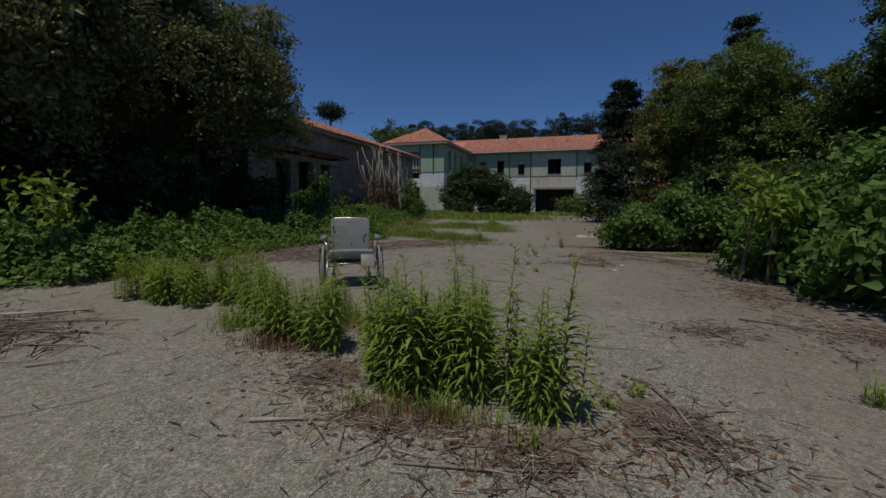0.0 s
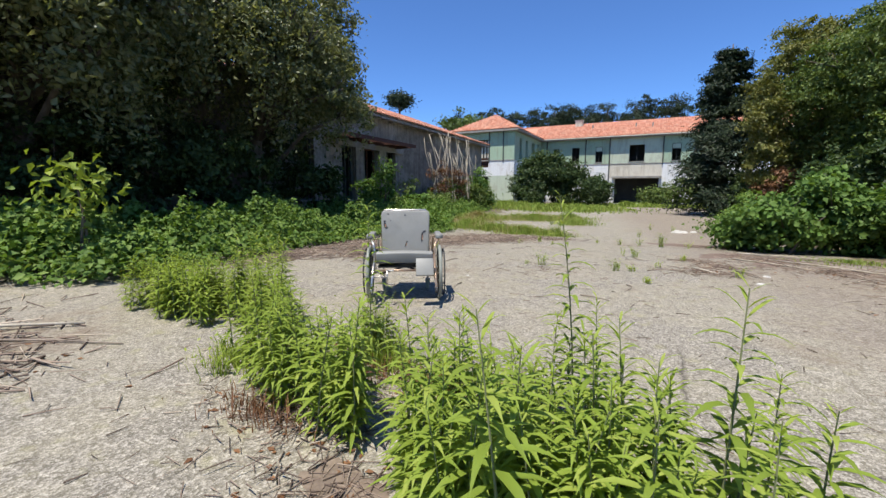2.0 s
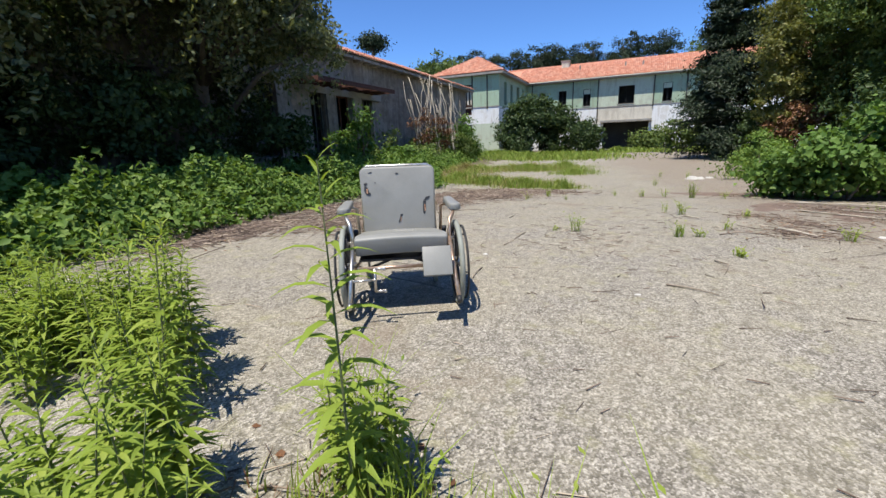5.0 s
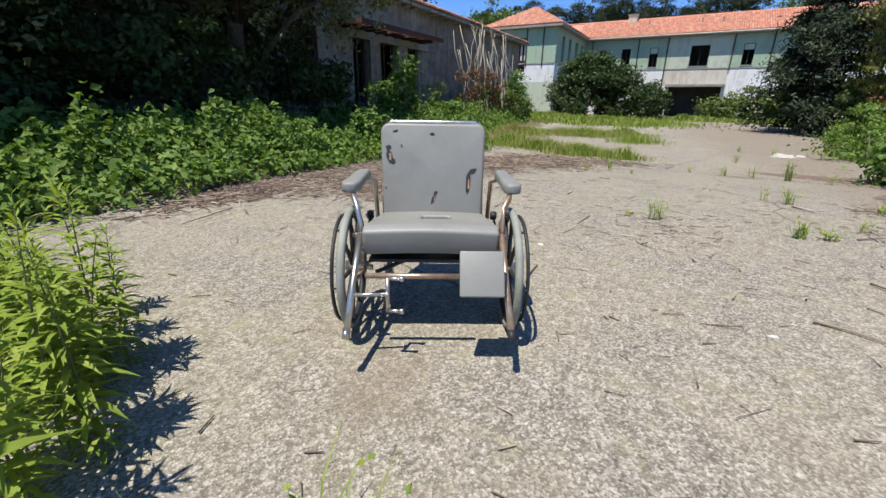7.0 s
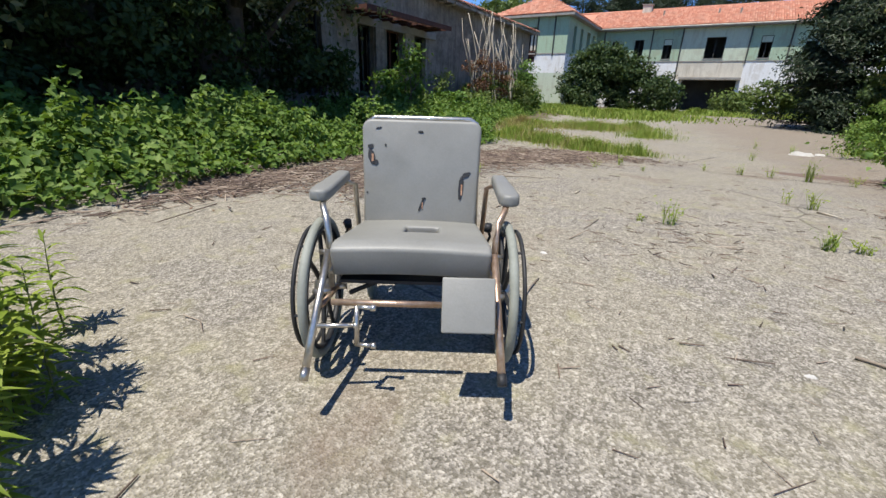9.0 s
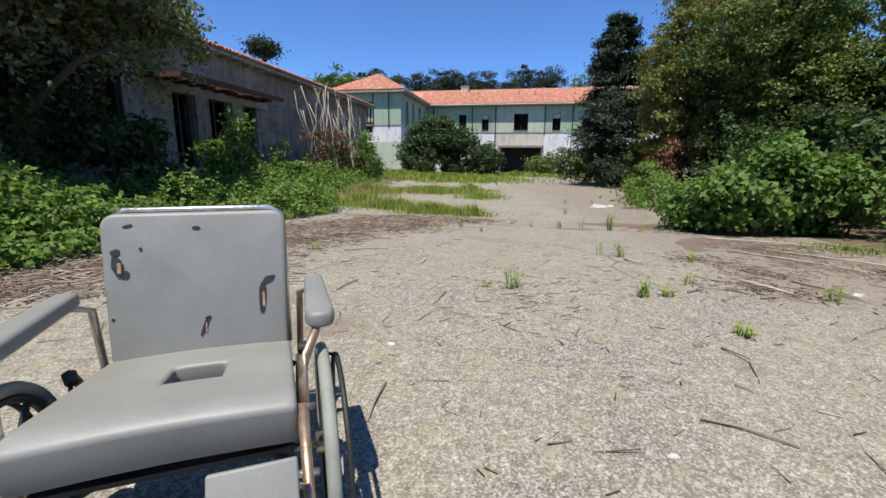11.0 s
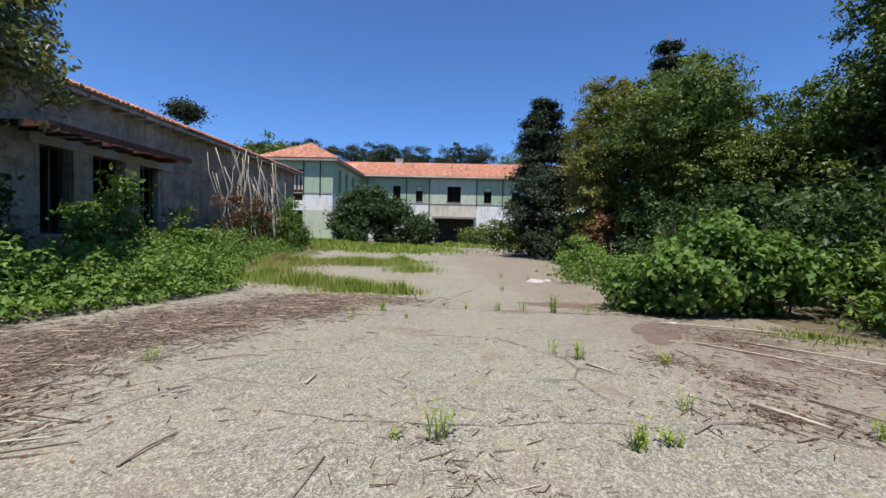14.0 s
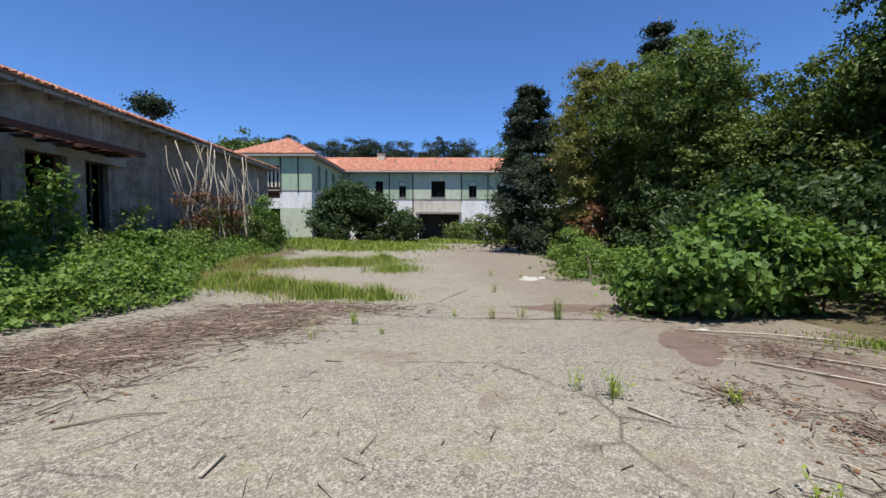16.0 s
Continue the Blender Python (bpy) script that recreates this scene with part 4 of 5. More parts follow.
def bramble_bank(label, line, width, height, count, size, material, seed):
    """A low bank of bramble along a line of points; leaf clusters sit on arching mounds."""
    r = np.random.default_rng(seed)
    pts = np.array(line, float)
    d = np.linalg.norm(np.diff(pts, axis=0), axis=1)
    s = r.uniform(0, d.sum(), count)
    k = np.searchsorted(np.cumsum(d), s).clip(0, len(d) - 1)
    u = ((s - np.concatenate([[0], np.cumsum(d)])[k]) / d[k])[:, None]
    base = pts[k] * (1 - u) + pts[k + 1] * u
    way = (pts[k + 1] - pts[k]) / d[k][:, None]
    side = np.stack([-way[:, 1], way[:, 0]], 1)
    w = r.uniform(0, 1, count)
    xy = base + side * (w * width)[:, None] + r.normal(0, 0.12, (count, 2))
    mound = np.array([0.75 + 0.6 * noise.noise((x * 0.9, y * 0.9, seed)) + 0.6 * noise.noise((x * 2.7, y * 2.7, seed)) + 0.3 * noise.noise((x * 7, y * 7, seed)) for x, y in xy])
    h = height * mound * np.clip(0.25 + w * 3.2, 0, 1)
    z = h * (1 - 0.75 * r.random(count) ** 2.2)
    g = np.array([ground_z(x, y) for x, y in xy])
    c = np.concatenate([xy, (g + np.maximum(z, 0.03))[:, None]], 1)
    out = np.concatenate([-side * 0.35, np.ones((count, 1)) * 0.6], 1)
    ob = part("bramble_bank", leaves(c, out, size, 0.55, 0.3, 0.7), material, kind="stuff", label=label)
    tagged(ob, category="bramble")


bramble_bank("low bank of sunlit green brambles", [(-10.5, 3.7), (-8.2, 4.2), (-6.9, 5.0), (-7.0, 6.3), (-7.2, 8.0), (-7.4, 10.0), (-7.8, 12.5), (-7.6, 14.5), (-7.4, 16.5)], 3.6, 0.85, 42000, 0.105, BRAMBLE, 5)
bramble_bank("low bank of sunlit green brambles", [(-7.4, 16.5), (-8.4, 18.5), (-10.0, 22.0), (-11.0, 27.0), (-12.0, 33.0)], 2.8, 0.9, 24000, 0.12, BRAMBLE, 6)


def grass_area(label, blobs, count, height, seed, material=None, lean=0.5, width=0.0065):
    """Blades over oval areas; each blade is a bent strip."""
    r = np.random.default_rng(seed)
    w = np.array([b[2] * b[3] for b in blobs])
    k = r.choice(len(blobs), count, p=w / w.sum())
    b = np.array(blobs)[k]
    a, d = r.uniform(0, math.tau, count), np.abs(r.normal(0, 0.55, count))
    x, y = b[:, 0] + b[:, 2] * d * np.cos(a), b[:, 1] + b[:, 3] * d * np.sin(a)
    g = np.array([ground_z(p, q) for p, q in zip(x, y)])
    h = height * r.uniform(0.35, 1.25, count) * np.array([0.75 + 0.6 * noise.noise((p * 1.1, q * 1.1, seed)) for p, q in zip(x, y)])
    h = h * np.clip(1.25 - d * 0.7, 0.25, 1)
    t = r.uniform(0, math.tau, count)
    dx, dy = np.cos(t), np.sin(t)
    bend = h * lean * r.uniform(0.3, 1.5, count)
    ws = width * r.uniform(0.7, 1.5, count)
    p = np.stack([x, y, g], 1)
    sd = np.stack([-dy, dx, 0 * x], 1) * ws[:, None]
    m = p + np.stack([dx * bend * 0.3, dy * bend * 0.3, h * 0.6], 1)
    e = p + np.stack([dx * bend, dy * bend, h], 1)
    v = np.stack([p - sd, p + sd, m - sd * 0.8, m + sd * 0.8, e], 1).reshape(-1, 3)
    i = np.arange(count)[:, None] * 5
    f = np.concatenate([np.concatenate([i, i + 1, i + 3], 1), np.concatenate([i, i + 3, i + 2], 1), np.concatenate([i + 2, i + 3, i + 4], 1)], 0)
    ob = part("grass", (v, f), material or GRASS, kind="stuff", label=label)
    tagged(ob, category="grass")


grass_area("yellow-green grass strip growing through asphalt", [(-4.6, 17.2, 1.5, 0.8), (-6.3, 18.3, 1.4, 1.0), (-7.8, 19.2, 1.2, 1.4), (-3.4, 16.9, 0.7, 0.4)], 6500, 0.40, 1)
grass_area("pale dry straw among the green grass", [(-4.8, 17.4, 1.6, 0.9), (-6.5, 18.5, 1.5, 1.1), (-8.0, 19.6, 1.4, 1.5), (-6.5, 25.5, 2.8, 1.7), (-9.5, 24.0, 2.2, 2.4)], 6500, 0.42, 11, STRAW, width=0.006)
grass_area("yellow-green grass verge", [(-6.5, 25.5, 2.6, 1.5), (-3.9, 23.0, 1.1, 1.2), (-9.5, 24.5, 2.0, 2.2), (-5.0, 27.0, 1.6, 1.0)], 13000, 0.42, 2)
grass_area("grass before the far building", [(-8, 38, 6, 5), (-14, 42, 4, 4), (-3, 47, 6, 2.0), (4, 46, 4, 2)], 22000, 0.5, 3, width=0.03)
grass_area("thin grass along the undergrowth", [(2.0, 22.0, 0.9, 2.6), (3.0, 13.0, 1.2, 1.0), (4.4, 11.4, 1.2, 0.9)], 2600, 0.12, 4)


# ---- wheelchair ----
def wheelchair():
    """An old commode wheelchair: big wheels, padded seat and back, one leg pad left."""
    h = thing("wheelchair", "abandoned grey vinyl wheelchair with torn padding on asphalt", "wheelchair")
    h.matrix_world = pose(-2.85, 6.05, ground_z(-2.85, 6.05) + 0.003, 0, 0, 31)

    # seat cushion with rounded front and the commode cut-out
    g = Geo()
    nx, ny = 24, 20
    def top(i, j):
        u, v = i / nx, j / ny
        x = (u - 0.5) * (0.64 - 0.04 * v)
        y = 0.13 + 0.59 * v
        z = 0.578 - 0.085 * v + 0.010 * math.sin(math.pi * u)
        if v < 0.08:
            a = (0.08 - v) / 0.08
            z -= 0.026 * a ** 2.2
            y -= 0.018 * math.sin(a * math.pi / 2)
        return Vector((x, y, z))
    vs = [top(i, j) for j in range(ny + 1) for i in range(nx + 1)]
    hole = lambda i, j: 10 <= i < 16 and 8 <= j < 13
    n = nx + 1
    fs = [(j * n + i, j * n + i + 1, (j + 1) * n + i + 1, (j + 1) * n + i) for j in range(ny) for i in range(nx) if not hole(i, j)]
    k0 = len(vs)
    vs += [p + Vector((0, 0.02 if p.y < 0.15 else 0, -0.122 if p.y < 0.18 else -0.08)) for p in vs]
    fs += [(k0 + a, k0 + d, k0 + c, k0 + b) for a, b, c, d in fs]
    rim = [(i, 0) for i in range(nx)] + [(nx, j) for j in range(ny)] + [(i, ny) for i in range(nx, 0, -1)] + [(0, j) for j in range(ny, 0, -1)]
    idx = [j * n + i for i, j in rim]
    fs += [(idx[k], k0 + idx[k], k0 + idx[(k + 1) % len(idx)], idx[(k + 1) % len(idx)]) for k in range(len(idx))]
    hr = [(i, 8) for i in range(10, 16)] + [(16, j) for j in range(8, 13)] + [(i, 13) for i in range(16, 10, -1)] + [(10, j) for j in range(13, 8, -1)]
    idx = [j * n + i for i, j in hr]
    fs += [(idx[(k + 1) % len(idx)], k0 + idx[(k + 1) % len(idx)], k0 + idx[k], idx[k]) for k in range(len(idx))]
    seat = part("seat", g.put(vs, fs), VINYL, h, "grey vinyl seat with a commode opening", smooth=True)
    rounded(seat, 0.014)
    # back cushion: a leaning rounded slab
    w, hh, th = 0.615, 0.535, 0.055
    lean = Matrix.Translation((0, 0.70, 0.485)) @ Matrix.Rotation(radians(-13), 4, "X")
    g = Geo()
    outline = []
    for cx, cz, a0 in ((w / 2 - 0.05, hh - 0.05, 0), (-w / 2 + 0.05, hh - 0.05, 90)):
        outline += [(cx + 0.05 * math.cos(radians(a0 + q)), cz + 0.05 * math.sin(radians(a0 + q))) for q in range(0, 91, 15)]
    outline += [(-w / 2 + 0.015, 0.0), (w / 2 - 0.015, 0.0)]
    m = len(outline)
    vs = [lean @ Vector((x, y, z)) for y in (0, th) for x, z in outline]
    g.put(vs, [tuple(range(m)), tuple(range(2 * m - 1, m - 1, -1))] + [(k, m + k, m + (k + 1) % m, (k + 1) % m) for k in range(m)])
    back = rounded(part("backrest", g, VINYL, h, "grey vinyl backrest with torn holes"), 0.016)
    # tears showing rusty foam
    tear_spots = [(-0.262, 0.395, 0.030, 0.024, 30), (-0.256, 0.345, 0.034, 0.085, 12), (-0.236, 0.315, 0.030, 0.030, -10), (0.208, 0.195, 0.026, 0.125, -4), (0.232, 0.262, 0.050, 0.022, 25), (0.006, 0.105, 0.014, 0.075, -22), (0.018, 0.135, 0.022, 0.012, 10), (-0.005, 0.475, 0.026, 0.010, 0), (-0.185, 0.405, 0.010, 0.010, 0), (-0.278, 0.16, 0.009, 0.009, 0), (-0.22, 0.49, 0.03, 0.006, 15)]
    for tx, tz, tw, tl, ang in tear_spots:
        q = Geo()
        pts = []
        for k in range(12):
            a = k * math.tau / 12
            s = 1 + 0.35 * noise.noise((k * 1.3, tx * 40, tz * 40))
            x, z = tw / 2 * s * math.cos(a), tl / 2 * s * math.sin(a)
            c, sn = math.cos(radians(ang)), math.sin(radians(ang))
            pts.append((tx + x * c - z * sn, tz + x * sn + z * c))
        q.put([lean @ Vector((x, -0.0045, z)) for x, z in pts] + [lean @ Vector((x, 0.004, z)) for x, z in pts], [tuple(range(12))] + [(k, 12 + k, 12 + (k + 1) % 12, (k + 1) % 12) for k in range(12)])
        part("tear", q, RUBBER, back, "dark torn slit")
        if tl > 0.035:
            part("foam", Geo().box(-tw * 0.12, -0.0055, -tl * 0.30, tw * 0.18, 0.003, tl * 0.15, lean @ Matrix.Translation((tx + 0.004, 0, tz))), FOAM, back, "rust-stained foam")
    part("back_rail", Geo().tube([lean @ Vector(p) for p in ((-0.295, 0.07, 0.0), (-0.295, 0.07, 0.49), (-0.285, 0.066, 0.53), (-0.25, 0.062, 0.552), (0.25, 0.062, 0.552), (0.285, 0.066, 0.53), (0.295, 0.07, 0.49), (0.295, 0.07, 0.0))], 0.012, 10), CHROME, h, "chrome back rail", smooth=True)
    for s in (-1, 1):
        # wheel
        cx = 0.400 * s
        wheel = part("wheel", Geo().ring((cx, 0.28, 0.315), (1, 0, 0), 0.295, 0.019, 48, 8), TYRE, h, "grey-green solid tyre", smooth=True)
        part("rim", Geo().ring((cx, 0.28, 0.315), (1, 0, 0), 0.266, 0.011, 44, 6, 1.4), RUBBER, wheel, smooth=True)
        part("hand_rim", Geo().ring((cx + 0.045 * s, 0.28, 0.315), (1, 0, 0), 0.268, 0.009, 44, 6), RUBBER, wheel, "black hand rim", smooth=True)
        part("hub", Geo().tube([(cx - 0.035, 0.28, 0.315), (cx + 0.035, 0.28, 0.315)], 0.033, 14), CHROME, wheel, smooth=True)
        for k in range(9):
            a = k * math.tau / 9 + 0.2
            part("spoke", Geo().tube([(cx, 0.28 + 0.025 * math.cos(a), 0.315 + 0.025 * math.sin(a)), (cx, 0.28 + 0.262 * math.cos(a), 0.315 + 0.262 * math.sin(a))], [0.012, 0.009], 6), RUBBER, wheel)
        for k in range(6):
            a = k * math.tau / 6
            part("rim_clip", Geo().tube([(cx, 0.28 + 0.275 * math.cos(a), 0.315 + 0.275 * math.sin(a)), (cx + 0.045 * s, 0.28 + 0.27 * math.cos(a), 0.315 + 0.27 * math.sin(a))], 0.006, 5), RUBBER, wheel)
        # side frame: leg tube, seat rail, arm post
        part("leg_tube", Geo().tube([(0.345 * s, -0.205, 0.20), (0.338 * s, 0.0, 0.395), (0.333 * s, 0.15, 0.535)], 0.0145, 10), CHROME if s < 0 else COPPER, h, smooth=True)
        part("tube_cap", Geo().tube([(0.346 * s, -0.215, 0.19), (0.3445 * s, -0.185, 0.219)], 0.017, 10), RUBBER if s > 0 else CHROME, h, smooth=True)
        for z, y in ((0.415, 0.022), (0.53, 0.144)):
            part("clamp", Geo().tube([(0.300 * s, y + 0.01, z), (0.366 * s, y, z)], 0.0105, 8), CHROME, h, smooth=True)
        part("arm_post", Geo().tube([(0.338 * s, 0.19, 0.36), (0.340 * s, 0.20, 0.585), (0.352 * s, 0.225, 0.645), (0.378 * s, 0.275, 0.685), (0.392 * s, 0.34, 0.694), (0.392 * s, 0.72, 0.70), (0.345 * s, 0.76, 0.675), (0.335 * s, 0.77, 0.42)], 0.0135, 10), CHROME if s < 0 else COPPER, h, smooth=True)
        arm = Geo()
        ap = [(-0.046, 0.02), (-0.037, -0.024), (0, -0.038), (0.037, -0.024), (0.046, 0.02), (0.036, 0.44), (-0.036, 0.44)]
        arm.put([(0.40 * s + x, 0.31 + y, 0.700) for x, y in ap] + [(0.40 * s + x * 0.94, 0.31 + y, 0.750) for x, y in ap], [tuple(range(6, -1, -1)), tuple(range(7, 14))] + [(k, (k + 1) % 7, 7 + (k + 1) % 7, 7 + k) for k in range(7)])
        rounded(part("armrest", arm, VINYL, h, "padded grey vinyl armrest"), 0.014)
        part("seat_rail", Geo().tube([(0.325 * s, 0.15, 0.445), (0.325 * s, 0.76, 0.40)], 0.012, 8), CHROME, h, smooth=True)
        part("lower_rail", Geo().tube([(0.335 * s, 0.02, 0.36), (0.34 * s, 0.28, 0.315), (0.325 * s, 0.77, 0.25)], 0.012, 8), COPPER, h, smooth=True)
        part("axle_stub", Geo().tube([(0.30 * s, 0.28, 0.315), (cx, 0.28, 0.315)], 0.014, 8), CHROME, h, smooth=True)
        # rear caster
        part("caster_stem", Geo().tube([(0.28 * s, 0.74, 0.43), (0.28 * s, 0.76, 0.14)], 0.012, 8), CHROME, h, smooth=True)
        cw = part("caster_wheel", Geo().ring((0.28 * s, 0.79, 0.075), (1, 0, 0), 0.055, 0.02, 24, 8), TYRE, h, smooth=True)
        part("caster_fork", Geo().tube([(0.305 * s, 0.76, 0.14), (0.305 * s, 0.79, 0.075), (0.255 * s, 0.79, 0.075), (0.255 * s, 0.76, 0.14)], 0.006, 6), CHROME, cw)
        part("brake_lever", Geo().tube([(0.335 * s, 0.60, 0.40), (0.36 * s, 0.575, 0.47), (0.345 * s, 0.555, 0.515)], 0.007, 6), RUBBER, h, smooth=True)
        part("brake_knob", Geo().tube([(0.345 * s, 0.56, 0.505), (0.345 * s, 0.55, 0.54)], 0.019, 10), RUBBER, h, smooth=True)
        part("push_handle", Geo().tube([lean @ Vector((0.285 * s, 0.075, 0.42)), lean @ Vector((0.285 * s, 0.16, 0.43))], 0.014, 10), RUBBER, h, smooth=True)
    part("cross_tube", Geo().tube([(-0.29, 0.0, 0.385), (0.14, 0.0, 0.385)], 0.0125, 10), COPPER, h, "rust-brown cross tube", smooth=True)
    part("cross_tube_rear", Geo().tube([(-0.32, 0.70, 0.30), (0.32, 0.70, 0.30)], 0.0115, 8), CHROME, h, smooth=True)
    part("seat_pan", Geo().box(-0.30, 0.17, 0.385, 0.30, 0.71, 0.40), RUBBER, h)
    for a, b in (((-0.31, 0.70, 0.40), (0.28, 0.25, 0.30)), ((0.31, 0.70, 0.40), (-0.28, 0.25, 0.30))):
        part("cross_brace", Geo().tube([a, b], 0.011, 8), RUBBER, h, smooth=True)
    hanger = part("leg_hanger", Geo().tube([(-0.185, -0.045, 0.395), (-0.185, -0.075, 0.245)], 0.0095, 8), CHROME, h, "bare chrome leg rest bracket", smooth=True)
    for a, b in (((-0.34, -0.075, 0.325), (-0.185, -0.058, 0.322)), ((-0.185, -0.045, 0.392), (-0.12, -0.05, 0.392)), ((-0.185, -0.075, 0.25), (-0.12, -0.08, 0.25))):
        part("bracket_arm", Geo().tube([a, b], 0.0085, 8), CHROME, hanger, smooth=True)
        part("bolt", Geo().tube([Vector(b) - Vector((0.012, 0, 0)), Vector(b) + Vector((0.006, 0, 0))], 0.013, 8), CHROME, hanger, smooth=True)
    pad = part("leg_pad", Geo().box(-0.095, -0.012, -0.098, 0.095, 0.012, 0.098, Matrix.Translation((0.222, -0.09, 0.435)) @ Matrix.Rotation(radians(-30), 4, "X")), VINYL, h, "flat grey vinyl leg pad")
    rounded(pad, 0.006)
    for y, z in ((0.0, 0.395), (-0.08, 0.325)):
        part("pad_bracket", Geo().tube([(0.25, y - 0.005, z + 0.045), (0.34, y, z)], 0.008, 6), CHROME, h, smooth=True)
    part("torn_strap", Geo().box(-0.014, -0.003, -0.07, 0.014, 0.003, 0.07, Matrix.Translation((-0.345, 0.62, 0.45)) @ Matrix.Rotation(radians(-25), 4, "Y")), FOAM, h, "rusty dangling strip")


wheelchair()


# ---- weeds ----
def weed_model(height, seed, blades, length, bare=0.0, width=0.17, droop=0.5, single=False):
    """An upright leafy weed: one stem and narrow pointed leaves turning up round it."""
    r = random.Random(seed)
    t = thing("weed", "upright green weed with narrow pointed leaves", "plant", "weeds in the cracked asphalt")
    bendx, bendy = r.uniform(-0.08, 0.08), r.uniform(-0.08, 0.08)
    at = lambda f: Vector((bendx * f * f * height, bendy * f * f * height, f * height))
    part("stem", Geo().tube([at(k / 5) for k in range(6)], [0.0055 - 0.0008 * k for k in range(6)], 5), STEM, t)
    g = Geo()
    for k in range(blades):
        f = bare + (1 - bare) * (k + 1) / blades
        a = k * 2.39996 + r.uniform(-0.3, 0.3)
        L = length * (0.55 + 0.75 * math.sin(math.pi * min(1, 0.15 + 0.85 * f) ** 1.1)) * r.uniform(0.75, 1.15)
        if f > 0.93:
            L *= 0.75
        rise = 0.25 + (0.9 if f > 0.9 else 0.35 * f)
        o, d = at(f), Vector((math.cos(a), math.sin(a), 0))
        s = Vector((-d.y, d.x, 0))
        rows = []
        for q, wq in ((0.0, 0.12), (0.28, 0.85), (0.6, 0.8), (0.85, 0.4)):
            c = o + d * L * q * (1 - 0.1 * q) + Vector((0, 0, L * (rise * q - droop * q * q)))
            ww = L * width * 0.5 * wq
            rows += [c - s * ww + Vector((0, 0, ww * 0.35)), c, c + s * ww + Vector((0, 0, ww * 0.35))]
        tip = o + d * L + Vector((0, 0, L * (rise - droop * 1.1)))
        fs = []
        for q in range(3):
            for e in (0, 1):
                b = q * 3 + e
                fs.append((b, b + 1, b + 4, b + 3))
        fs += [(9, 10, 12), (10, 11, 12)]
        if single:
            part("leaf", Geo().put(rows + [tip], fs), LEAF_WEED, t, smooth=True)
        else:
            g.put(rows + [tip], fs)
    if not single:
        part("foliage", g, LEAF_WEED, t, smooth=True)
    return t


STEM = plain("weed_stem", (0.10, 0.14, 0.05), (0.20, 0.19, 0.09), 0.8, 9.0)
models = [weed_model(0.46, 1, 46, 0.11, 0, 0.18), weed_model(0.60, 2, 58, 0.115, 0, 0.175), weed_model(0.72, 3, 64, 0.12, 0, 0.175), weed_model(0.84, 4, 66, 0.125, 0, 0.175), weed_model(1.06, 5, 52, 0.125, 0.12, 0.19, 0.5, True), weed_model(0.34, 6, 44, 0.095, 0, 0.25), weed_model(0.95, 7, 60, 0.065, 0.1, 0.16), weed_model(1.08, 8, 54, 0.115, 0.15, 0.17)]
wr = random.Random(12)
spots = []


def sow(count, line, spread, kinds, tall=1.0):
    for k in range(count):
        f = wr.random() * (len(line) - 1)
        i = min(int(f), len(line) - 2)
        u = f - i
        x = line[i][0] * (1 - u) + line[i + 1][0] * u + wr.uniform(-spread, spread)
        y = line[i][1] * (1 - u) + line[i + 1][1] * u + wr.uniform(-spread, spread)
        spots.append((x, y, wr.choice(kinds), tall * wr.uniform(0.85, 1.15)))


sow(36, [(-2.75, 4.05), (-2.3, 4.0), (-1.8, 3.8)], 0.17, [0, 1, 1], 0.95)
sow(40, [(-1.65, 3.85), (-1.3, 3.6), (-1.0, 3.35)], 0.15, [0, 1, 1, 2], 0.98)
sow(46, [(-1.0, 3.35), (-0.65, 3.4), (-0.3, 3.4)], 0.17, [1, 1, 2, 2], 0.98)
sow(14, [(-0.2, 3.22), (0.2, 3.25)], 0.09, [0, 1, 1, 5], 0.92)
sow(20, [(-1.0, 3.7), (-0.45, 3.85), (-0.05, 3.75)], 0.16, [1, 2, 1, 5], 0.95)
sow(95, [(-5.6, 4.95), (-4.8, 4.85), (-4.2, 4.85)], 0.36, [0, 5, 5, 0], 1.05)
sow(24, [(-4.3, 5.3), (-3.75, 4.95), (-3.5, 4.75)], 0.2, [0, 1, 2], 1.0)
sow(12, [(-3.1, 4.3), (-2.7, 4.35)], 0.14, [0, 1, 1], 0.95)
sow(9, [(-2.55, 4.85), (-2.2, 4.75)], 0.12, [5, 5, 0], 0.8)
sow(6, [(-1.2, 4.15), (-0.7, 4.3)], 0.18, [5, 0], 0.85)
spots += [(-0.74, 4.26, 7, 1.12), (-2.2, 4.58, 4, 1.07), (-4.0, 5.1, 6, 0.9), (0.13, 3.18, 3, 1.12), (-0.24, 3.53, 3, 1.15), (-0.70, 3.16, 3, 1.12), (0.16, 3.30, 3, 0.9), (-0.62, 4.30, 3, 0.85), (-2.6, 3.95, 3, 0.9), (-3.3, 4.7, 3, 1.0), (-3.5, 4.9, 7, 0.8), (-0.91, 4.47, 1, 0.95), (-0.78, 4.42, 0, 1.0), (-1.32, 4.3, 0, 1.0), (-1.1, 4.4, 0, 0.9), (-1.22, 4.36, 5, 1.0), (-0.98, 4.38, 5, 1.0)]
trodden = [(-0.07, 1.56), (-0.44, 2.25), (-0.86, 2.82), (-1.3, 3.35), (-1.55, 3.85), (-1.79, 4.3), (-1.94, 4.6)]


def on_track(x, y):
    """Whether a spot lies on the trodden line between the weeds."""
    for (ax, ay), (bx, by) in zip(trodden, trodden[1:]):
        u = max(0, min(1, ((x - ax) * (bx - ax) + (y - ay) * (by - ay)) / ((bx - ax) ** 2 + (by - ay) ** 2)))
        if math.hypot(x - ax - u * (bx - ax), y - ay - u * (by - ay)) < 0.14:
            return True
    return False


